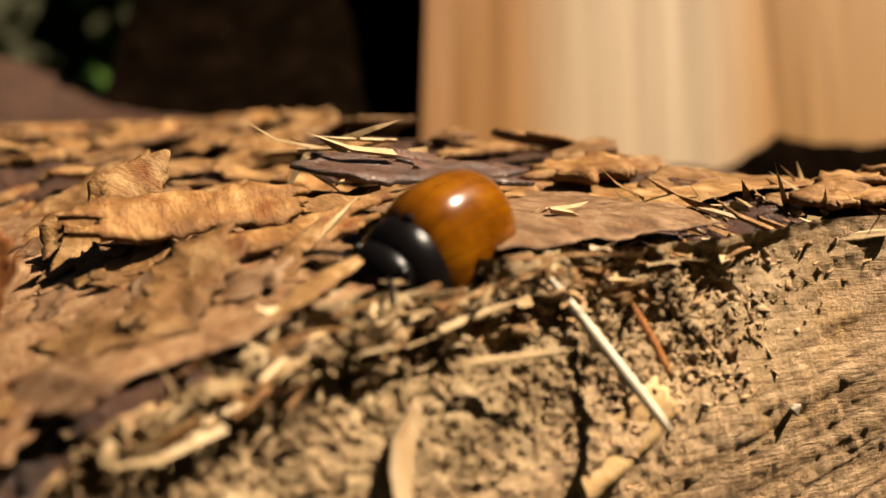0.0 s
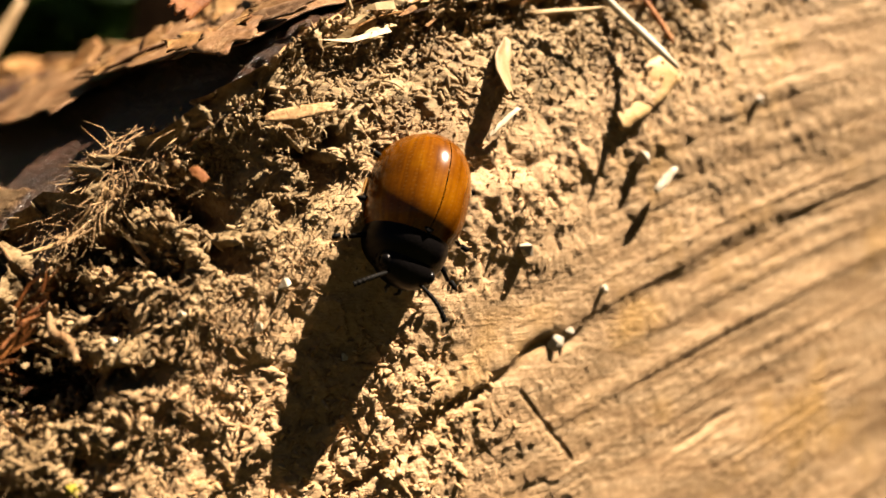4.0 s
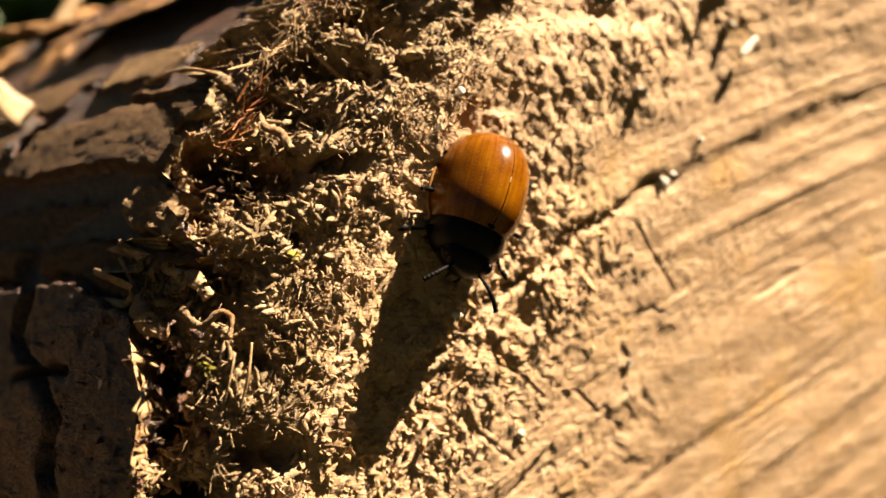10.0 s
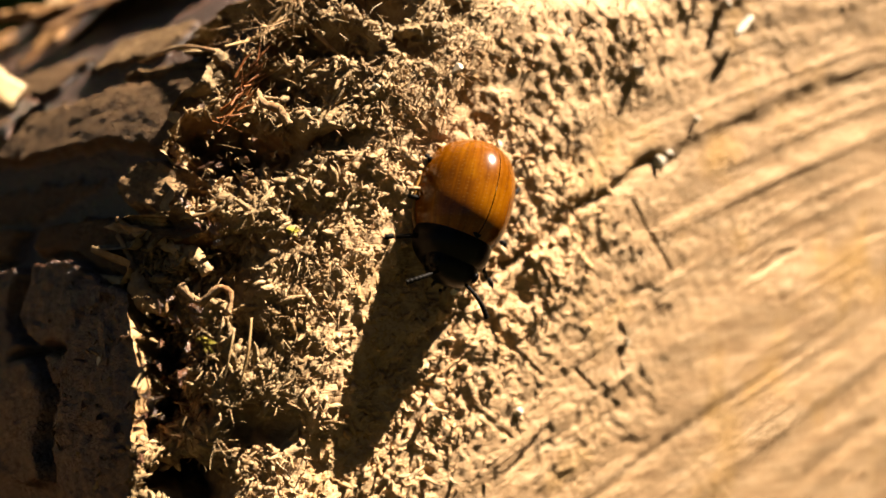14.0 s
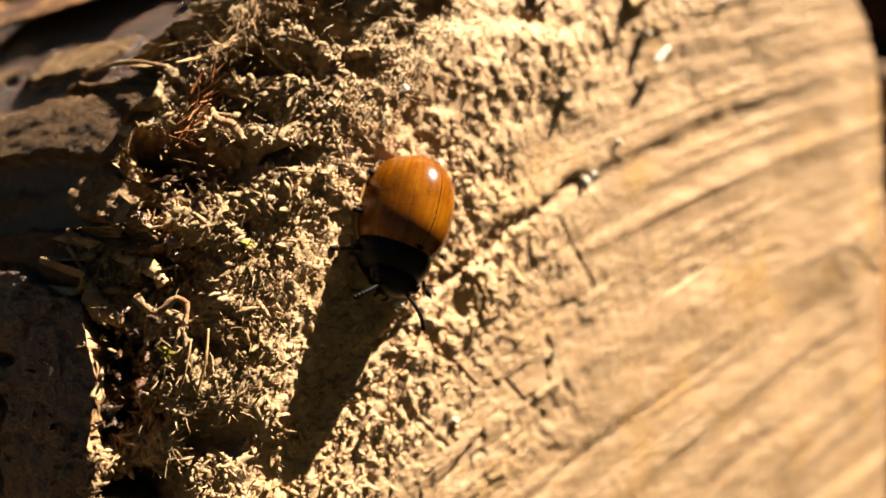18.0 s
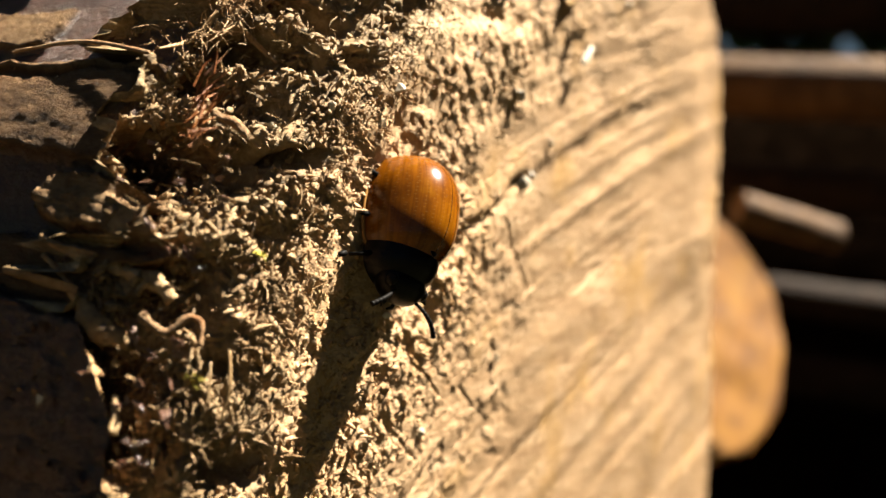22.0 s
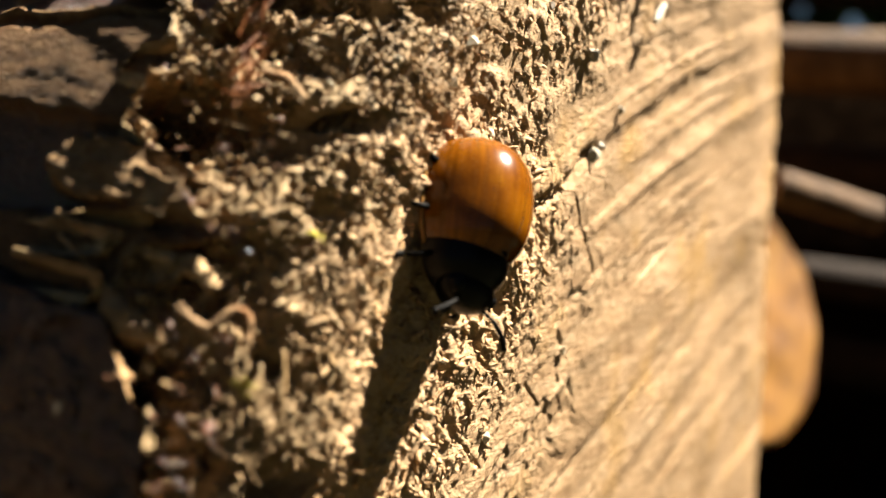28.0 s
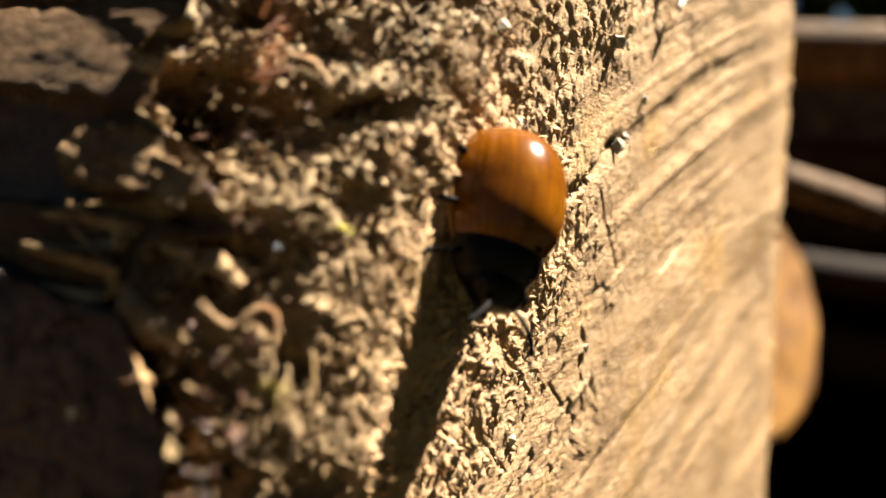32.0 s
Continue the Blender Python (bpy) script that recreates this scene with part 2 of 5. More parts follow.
def frame_of(normal, along):
    """A turn whose x lies along and whose z is the normal."""
    n = Vector(normal).normalized()
    a = Vector(along)
    a = (a - n * a.dot(n)).normalized()
    return Matrix((a, n.cross(a), n)).transposed()


# ---- the log ----
CX, CZ, RIM = 14.5, -9.0, 22.8
GX, GZ, GROW = 80.0, -200.0, 147.9
KX, KZ, KROW = 30.0, -46.0, -13.4


def girth(th):
    """The log's radius by angle: round, but squarer to one side where it was split off."""
    th = np.asarray(th, float)
    wide = smooth(-1.2, -0.6, th) * (1 - smooth(1.25, 1.75, th)) + smooth(2 * math.pi - 1.2, 2 * math.pi - 0.6, th)
    p = 2.0 + 1.7 * wide
    c, d = np.abs(np.cos(th)), np.abs(np.sin(th))
    return RIM * (1 + wide * (0.135 + 0.17 * smooth(-0.30, 0.40, -np.where(th > math.pi, th - 2 * math.pi, th))) * np.clip(np.cos(th), 0, 1)) / (c**p + d**p) ** (1 / p)


def centred(x, z):
    """Distance from the heart, scaled so that the rim lies at RIM."""
    return np.hypot(x - CX, z - CZ) / girth(np.arctan2(z - CZ, x - CX)) * RIM


def torn(x, z):
    """How torn the cut end is: 1 where fibres stand up, 0 on the smooth part."""
    g = np.hypot(x - KX, z - KZ) - KROW + 1.2 * fbm(x * 0.3, z * 0.3, 21, 3)
    band = smooth(59.5, 63.5, g + np.clip(3.0 - x, 0, 20) * 0.45)
    right = 1 - 0.92 * smooth(5.0, 10.5, x - np.clip(z - 3.0, 0, 8) * 1.3 + 1.5 * fbm(x * 0.4, z * 0.4, 22, 3))
    return np.clip(band * right, 0, 1)


def weathered(x, z):
    """How brown and dirty the wood is: a ragged ring under the bark."""
    return (1 - smooth(16, 24, x)) * smooth(17.9, 21.1, centred(x, z) + 1.8 * fbm(x * 0.45, z * 0.45, 15, 3))


# how much further back the torn edge runs, by angle
EDGE_AT = (126, 136, 142, 150, 153, 154.5, 157, 158.2, 159.5, 163, 166, 169, 175)
EDGE_BACK = (0.0, 2.2, 3.0, 3.2, 3.0, 1.2, 0.9, 0.2, 1.8, 2.1, 1.2, 0.2, 0.0)


# dark cavities between wood and bark: x, z, width, depth
PITS = ((-4.4, 1.9, 0.85, 2.8), (-4.7, 1.2, 0.55, 2.4), (-3.2, 3.4, 0.6, 2.2), (-5.9, 0.75, 0.62, 1.9), (-5.4, 0.7, 0.5, 1.7), (-7.4, -3.0, 0.7, 2.6), (-7.5, -4.0, 0.75, 2.8),
        (-7.6, -5.3, 0.9, 2.8), (-7.0, -5.3, 0.6, 1.8), (-1.9, 4.9, 0.6, 1.6), (-2.6, 4.7, 0.5, 1.6), (-6.0, -0.85, 0.55, 1.5), (-5.6, -1.25, 0.4, 1.2), (-6.7, -3.4, 0.5, 1.4),
        (-5.3, -5.75, 0.7, 0.9), (-4.5, -5.9, 0.6, 0.7), (-0.6, 6.0, 0.6, 1.3), (-3.9, -0.1, 0.4, 0.8), (-3.0, 2.0, 0.35, 0.8), (-5.0, -3.4, 0.3, 0.8), (-6.6, -7.4, 0.7, 1.6))


def pit_depth(x, z):
    """How deep the cavities go at plan points."""
    deep = 0.0 * x
    rag = 0.30 * fbm(x * 1.5, z * 1.5, 10, 3)
    for hx, hz, hr, hd in PITS:
        deep = np.maximum(deep, 1.3 * hd * np.exp(-((np.hypot(x - hx, (z - hz) * 1.15) / hr + rag / hr) ** 4)))
    return deep


def cut_height(x, z):
    """How far the cut end stands out (towards -y) at plan points."""
    r = centred(x, z)
    g, along = np.hypot(x - GX, z - GZ) - GROW, np.arctan2(x - GX, z - GZ) * 213
    t = torn(x, z)
    out = -1.7 * smooth(18.2, 23.0, r) ** 1.3 * (1 - 0.85 * smooth(12, 26, x))
    th = np.arctan2(z - CZ, x - CX)
    out = out - smooth(20.4, 22.8, r) ** 1.4 * np.interp(np.degrees(th), EDGE_AT, EDGE_BACK)
    lean = z + 0.5 * x
    wx, wz = x + 0.16 * fbm(x * 2.2, z * 2.2, 13, 2), lean + 0.16 * fbm(x * 2.2, z * 2.2, 14, 2)
    grain = 0.62 + 0.38 * (1 - smooth(0.5, 4.5, z))
    tuft = 0.22 * fbm(x * 0.6, z * 0.6, 1, 3) + grain * (0.09 * crumbs(wx, wz, 0.62, 100) + 0.04 * crumbs(wx, wz, 0.30, 110)) + 0.04 * fbm(x * 4.5, z * 4.5, 3, 2)
    lump = smooth(19.6, 22.0, r) * (1 - smooth(15, 23, x))
    tuft = tuft + lump * (0.42 * crumbs(wx, z, 1.1, 120) + 0.16 * crumbs(wx, z, 0.5, 121) + 0.45 * fbm(x * 0.75, z * 0.75, 12, 3))
    streak = 0.09 * fbm(g * 0.6, along * 0.03, 11, 2) * smooth(8, 20, x) + 0.07 * fbm(g * 1.1, along * 0.05, 4, 3) + 0.05 * fbm(g * 2.6, along * 0.07, 6, 3) + 0.022 * fbm(g * 5.0, along * 0.2, 5, 2) + 0.2 * fbm(x * 0.2, z * 0.2, 7, 2)
    t = np.maximum(t, smooth(20.0, 21.8, r) * (1 - smooth(15, 23, x)))
    pits = smooth(0.18, 0.42, fbm(x * 1.5, z * 1.5, 27, 2)) * (1 - smooth(9, 15, x)) * smooth(-9.5, -7.5, z) * (1 - smooth(-1, 1, z))
    out = out + t * tuft + (1 - t) * (streak + 0.02 * crumbs(wx, wz, 0.5, 130) - 0.06 * pits)
    coarse = smooth(3.5, 7, z) * smooth(5, 10, x) * (1 - smooth(22, 30, x))
    out = out + coarse * (0.07 * fbm(g * 1.7, along * 0.3, 61, 3) + 0.03 * crumbs(wx, wz, 0.5, 62))
    wob = np.hypot(x - KX, z - KZ) - KROW + 0.35 * fbm(x * 0.5, z * 0.5, 8, 2)
    ring = smooth(-3, 1, x) * (1 - smooth(13, 25, x))
    out = out - ring * (1 - 0.72 * smooth(9, 14, x)) * ((0.08 + 0.26 * vnoise(along * 0.5, g * 0.1, 45)) * np.exp(-((wob - 65.0) / 0.22) ** 2) - 0.07 * np.exp(-((wob - 65.7) / 0.5) ** 2))
    for ax, az, bx, bz in ((2.2, -3.0, 4.1, -4.2), (4.1, -4.2, 5.5, -5.2), (0.7, -4.5, 1.5, -5.4), (1.5, -5.4, 2.7, -6.1), (2.7, -6.1, 4.2, -7.1), (9.6, 0.6, 11.0, -0.7), (11.0, -0.7, 12.1, -1.8), (7.2, -5.1, 8.2, -5.9)):
        ux, uz = bx - ax, bz - az
        k = np.clip(((x - ax) * ux + (z - az) * uz) / (ux * ux + uz * uz), 0, 1)
        out = out - 0.08 * np.exp(-((np.hypot(x - ax - k * ux, z - az - k * uz) + 0.05 * fbm(x * 3, z * 3, 16, 2)) / 0.075) ** 2)
    out = out - 0.16 * np.exp(-((wob - 59.2) / 0.12) ** 2) * smooth(3, 6, x) * smooth(-0.2, 0.3, fbm(along * 0.25, g * 0, 17, 2))
    out = out - 0.8 * smooth(20.2, 22.6, r) * smooth(2, 5, x) * (1 - smooth(11, 15, x))
    # a lip across the upper end: a bright slope under a thin shadow
    above = z - (6.45 + 0.19 * x - 0.007 * x * x) - 0.15 * fbm(x * 0.6, z * 0.2, 18, 2)
    span = smooth(-3.5, -1.0, x) * (1 - smooth(8, 12, x))
    out = out + span * (0.22 * (1 - smooth(-0.65, 0.05, above)) * smooth(-4.5, -1.0, above) + 0.06 * np.exp(-(((above - 0.4) / 0.25) ** 2)))
    # gaps between wood and bark
    gap = smooth(0.10, 0.42, fbm(np.arctan2(z - CZ, x - CX) * 9, r * 0.55, 9, 3)) * smooth(20.3, 21.6, r) * (1 - smooth(-1, 4, x))
    out = out - 1.4 * gap
    out = out - 2.4 * smooth(0.27, 0.37, fbm(x * 0.85, z * 1.0, 55, 4)) * smooth(19.6, 20.8, r) * (1 - smooth(3, 6, x))
    return out - pit_depth(x, z)


log = thing("log", (0, 0, 0), "sun-lit sawn pine log with torn fibres and flaking bark", "log")


def build_cut_end():
    dense = np.radians(np.linspace(-12, 205, 960))
    rest = np.radians(np.linspace(205, 348, 60))[1:-1]
    th = np.concatenate([dense, rest])
    rr = np.concatenate([np.linspace(0.02, 6, 30), np.linspace(6, 23.2, 250)[1:]])
    T, Rr = np.meshgrid(th, rr)
    Rr = Rr * girth(T) / RIM
    x, z = CX + Rr * np.cos(T), CZ + Rr * np.sin(T)
    inward = 0.75 * pit_depth(x, z) * smooth(20.0, 21.5, centred(x, z))
    v = np.stack([x - inward * np.cos(T), -cut_height(x, z), z - inward * np.sin(T)], -1).reshape(-1, 3)
    ob = part("cut_end", v, grid_faces(len(rr), len(th), True), WOOD, log, "tan sawn end grain, torn near the bark")
    grey = ob.data.attributes.new("weathered", "FLOAT", "POINT")
    grey.data.foreach_set("value", weathered(x, z).ravel())
    tone = ob.data.attributes.new("crumb", "FLOAT", "POINT")
    low = np.clip(0.75 + 0.5 * crumbs(x + 0.2 * fbm(x * 2, z * 2, 41, 2), z + 0.5 * x, 0.42, 150), 0, 1) * torn(x, z)
    tone.data.foreach_set("value", low.ravel())
    return ob


def bark_start(th):
    """Where the bark begins behind the cut end, by angle."""
    d = np.degrees(th)
    y = np.interp(d, [40, 100, 128, 136, 142, 150, 153, 154.2, 157, 158.0, 159.5, 163, 166, 169, 175, 200], [1.5, 1.5, 1.9, 3.3, 4.2, 4.4, 4.3, 2.4, 2.1, 1.2, 3.0, 3.3, 2.3, 1.3, 1.0, 1.0])
    return y + 0.7 * fbm(th * 9, th * 0, 34, 4) * (1 - 0.5 * smooth(2.4, 2.55, th))


# plates of the bark on the shaded side: outline in (degrees, y), thickness, roughness, paleness
PLATES = (
    (((145.6, 4.5), (146.2, 9.0), (146.6, 40.0), (151.6, 40.0), (152.2, 9.0), (152.9, 4.6), (149.5, 4.2)), 0.68, 0.14, 0.5),
    (((138.2, 9.0), (137.6, 15.0), (141.8, 15.0), (142.4, 9.2)), 0.42, 0.08, 0.8),
    (((139.0, 16.0), (138.0, 60.0), (144.0, 60.0), (143.6, 17.0)), 0.5, 0.06, 0.5),
    (((144.6, 4.0), (144.2, 10.5), (145.0, 10.6), (145.3, 4.0)), 0.55, 0.04, 0.9),
    (((153.5, 1.0), (153.3, 4.0), (153.9, 5.9), (156.2, 6.1), (157.4, 4.6), (157.9, 1.6), (157.2, 0.5)), 0.75, 1.1, 1.0),
    (((154.6, 8.0), (153.8, 60.0), (157.6, 60.0), (157.4, 10.5)), 0.25, 0.05, 0.35),
    (((158.6, 2.0), (158.0, 6.5), (158.3, 10.8), (160.7, 10.8), (161.9, 6.5), (162.4, 2.4)), 0.55, 0.12, 0.4),
    (((158.4, 12.0), (158.0, 60.0), (161.6, 60.0), (161.5, 12.0)), 0.6, 0.05, 0.6),
    (((163.5, 1.4), (162.4, 6.5), (162.2, 9.8), (166.5, 9.6), (170.8, 6.0), (178.0, 5.2), (178.0, 0.2), (169.0, 0.4)), 0.9, 0.9, 0.0),
    (((162.4, 10.6), (162.0, 60.0), (178.0, 60.0), (178.0, 6.2), (171.0, 6.9), (166.8, 10.4)), 0.9, 0.7, 0.1),
)


def inside(d, y, outline, edge):
    """1 within an outline in (degrees, y), 0 outside, over a thin edge; 0.4 plan units go to a degree."""
    px, py = d * 0.4, y
    near, within = np.full(px.shape, 1e9), np.zeros(px.shape, bool)
    for (a0, b0), (a1, b1) in zip(outline, outline[1:] + outline[:1]):
        ax, ay, bx, by = a0 * 0.4, b0, a1 * 0.4, b1
        k = np.clip(((px - ax) * (bx - ax) + (py - ay) * (by - ay)) / ((bx - ax) ** 2 + (by - ay) ** 2), 0, 1)
        near = np.minimum(near, np.hypot(px - ax - k * (bx - ax), py - ay - k * (by - ay)))
        if by != ay:
            within ^= ((ay > py) != (by > py)) & (px < (bx - ax) * (py - ay) / (by - ay) + ax)
    return smooth(-edge, edge, np.where(within, near, -near))


def bark_shape(th, y):
    """The bark's radius, and how pale it is, by angle and y."""
    th, y = np.broadcast_arrays(np.asarray(th, float), np.asarray(y, float))
    arc, deg = th * RIM, np.degrees(th)
    side = smooth(math.radians(122), math.radians(131), th) * (1 - smooth(math.radians(178), math.radians(190), th))
    calm = 1 - 0.9 * side
    r = girth(th) + calm * (0.5 * fbm(arc * 0.25, y * 0.10, 30, 3) + 0.30 * fbm(arc * 0.9, y * 0.35, 32, 3)) + (0.004 + 0.11 * calm) * fbm(arc * 4, y * 2, 33, 2)
    worn = np.exp(-(((deg - 95) / 13) ** 2)) * smooth(-0.5, 2.5, y) * (1 - smooth(18, 30, y))
    wd = deg + 0.55 * fbm(y * 0.5, deg * 0.22, 43, 3) + 0.5 * fbm(y * 2.2, deg * 0.9, 44, 3)
    wy = y + 0.5 * fbm(deg * 0.35, y * 0.4, 47, 3)
    plates = np.zeros(r.shape) - 0.5 + 0.05 * fbm(arc * 1.0, y * 0.4, 48, 3)
    pale = np.zeros(r.shape)
    for k, (outline, thick, rough, light) in enumerate(PLATES):
        m = inside(wd, wy, outline, 0.11)
        top = thick + min(rough, 0.2) * 0.6 * fbm(arc * 0.6, y * 0.35, 300 + k, 2) + rough * 0.14 * fbm(arc * 1.6, y * 2.4, 320 + k, 4) + rough * 0.12 * crumbs(arc, y * 0.8, 0.45, 340 + k)
        plates = np.maximum(plates, 0.66 * m * top - 0.5)
        pale = np.maximum(pale, m * light)
    crack = np.exp(-(((deg - 168.6 + 0.8 * fbm(y * 0.6, y * 0, 49, 2)) / 0.35) ** 2)) * smooth(5.5, 6.5, y) * (1 - smooth(9.2, 10, y))
    hollow = np.exp(-((((deg - 154.3) / 1.2) ** 2 + ((y - 2.9) / 0.85) ** 2) ** 2))
    return r - 1.3 * worn + side * (plates - 0.7 * crack - 1.3 * hollow), side * pale


def bark_radius(th, y):
    return bark_shape(th, y)[0]


def bark_drop(y):
    """The log thins and sinks away from its cut end."""
    return 0.10 * np.clip(np.asarray(y, float) - 4, 0, 60)


def build_bark():
    dense = np.concatenate([np.radians(np.linspace(10, 122, 260)), np.radians(np.linspace(122, 182, 330))[1:], np.radians(np.linspace(182, 215, 60))[1:]])
    rest = np.radians(np.linspace(215, 370, 60))[1:-1]
    th = np.concatenate([dense, rest])
    y = np.concatenate([np.linspace(0, 30, 200), np.linspace(30, 130, 60)[1:]])
    T, Y = np.meshgrid(th, y)
    start = bark_start(T)
    r, pale = bark_shape(T, start + Y)
    r = r + 0.25
    v = np.stack([CX + r * np.cos(T), start + Y, CZ + r * np.sin(T) - bark_drop(Y)], -1).reshape(-1, 3)
    ob = part("bark", v, grid_faces(len(y), len(th), True), BARK, log, "rough brown pine bark with grey scales")
    ob.data.attributes.new("pale", "FLOAT", "POINT").data.foreach_set("value", pale.ravel())
    v = np.stack(edge_point(*np.meshgrid(th, np.linspace(0, 1, 44))), -1).reshape(-1, 3)
    part("bark_edge", v, grid_faces(44, len(th), True), BAST, log, "fibrous broken edge of the bark")


def edge_point(T, K):
    """The ragged edge of the bark, from its outer skin (K = 0) in to the wood (K = 1)."""
    x0 = CX + (bark_radius(T, bark_start(T)) + 0.25) * np.cos(T)
    z0 = CZ + (bark_radius(T, bark_start(T)) + 0.25) * np.sin(T)
    r1 = girth(T) * 21.0 / RIM
    x1, z1 = CX + r1 * np.cos(T), CZ + r1 * np.sin(T)
    x, z = x0 + (x1 - x0) * K, z0 + (z1 - z0) * K
    y0, y1 = bark_start(T), -cut_height(x1, z1) + 0.9
    soft = np.sin(K * math.pi) ** 0.4
    rough = 0.75 * fbm(T * 20, K * 3.4, 36, 4) + 0.34 * crumbs(T * 22, K * 2.6, 0.7, 180) + 0.12 * crumbs(T * 22, K * 2.6, 0.28, 190)
    pit = pit_depth(x, z) * smooth(0, 0.25, K)
    return x - 0.75 * pit * np.cos(T), y0 + (y1 - y0) * K ** 1.2 + rough * soft + pit * (1 - smooth(0.85, 1.0, K)), z - 0.75 * pit * np.sin(T)


build_cut_end()
build_bark()


def blades(spots, ways, lengths, widths, rng):
    """Thin three-sided splinters as arrays of points and faces."""
    n = len(spots)
    ways = ways / np.linalg.norm(ways, axis=1, keepdims=True)
    side = np.cross(ways, rng.normal(size=(n, 3)))
    side /= np.linalg.norm(side, axis=1, keepdims=True)
    other = np.cross(ways, side) * 0.45
    bend = rng.normal(size=(n, 3)) * 0.18
    v = np.zeros((n, 7, 3))
    L, Wd = lengths[:, None], widths[:, None]
    for k, (c, s) in enumerate(((1, 0), (-0.5, 0.87), (-0.5, -0.87))):
        v[:, k] = spots - 0.15 * L * ways + (side * c + other * s) * Wd
        v[:, 3 + k] = spots + 0.55 * L * (ways + bend * 0.5) + (side * c + other * s) * Wd * 0.75
    v[:, 6] = spots + L * (ways + bend)
    f = []
    base = np.arange(n)[:, None] * 7
    tris = [(0, 1, 4), (0, 4, 3), (1, 2, 5), (1, 5, 4), (2, 0, 3), (2, 3, 5), (3, 4, 6), (4, 5, 6), (5, 3, 6)]
    f = (base[:, None, :] + np.array(tris)[None]).reshape(-1, 3)
    return v.reshape(-1, 3), f


def nuggets(spots, ways, lengths, radii, rng):
    """Short soft splinters with rounded middles and blunt tips."""
    n = len(spots)
    ways = ways / np.linalg.norm(ways, axis=1, keepdims=True)
    side = np.cross(ways, rng.normal(size=(n, 3)))
    side /= np.linalg.norm(side, axis=1, keepdims=True)
    other = np.cross(ways, side) * rng.uniform(0.45, 0.95, (n, 1))
    bend = rng.normal(size=(n, 3)) * 0.16
    v = np.zeros((n, 14, 3))
    L, W = lengths[:, None], radii[:, None]
    for ring, (along, wide) in enumerate(((-0.32, 0.8), (0.12, 1.0), (0.5, 0.62))):
        for k, (c, d) in enumerate(((1, 0), (0, 1), (-1, 0), (0, -1))):
            v[:, 4 * ring + k] = spots + L * along * (ways + bend * along) + (side * c + other * d) * W * wide * rng.uniform(0.7, 1.25, (n, 1))
    v[:, 12] = spots - 0.5 * L * ways
    v[:, 13] = spots + 0.72 * L * (ways + bend * 0.8)
    faces = []
    for k in range(4):
        m = (k + 1) % 4
        faces += [(12, m, k, k), (k, m, 4 + m, 4 + k), (4 + k, 4 + m, 8 + m, 8 + k), (13, 8 + k, 8 + m, 8 + m)]
    f = (np.arange(n)[:, None, None] * 14 + np.array(faces)[None]).reshape(-1, 4)
    tri = f[:, 2] == f[:, 3]
    return v.reshape(-1, 3), [tuple(q[:3]) if t else tuple(q) for q, t in zip(f.tolist(), tri)]


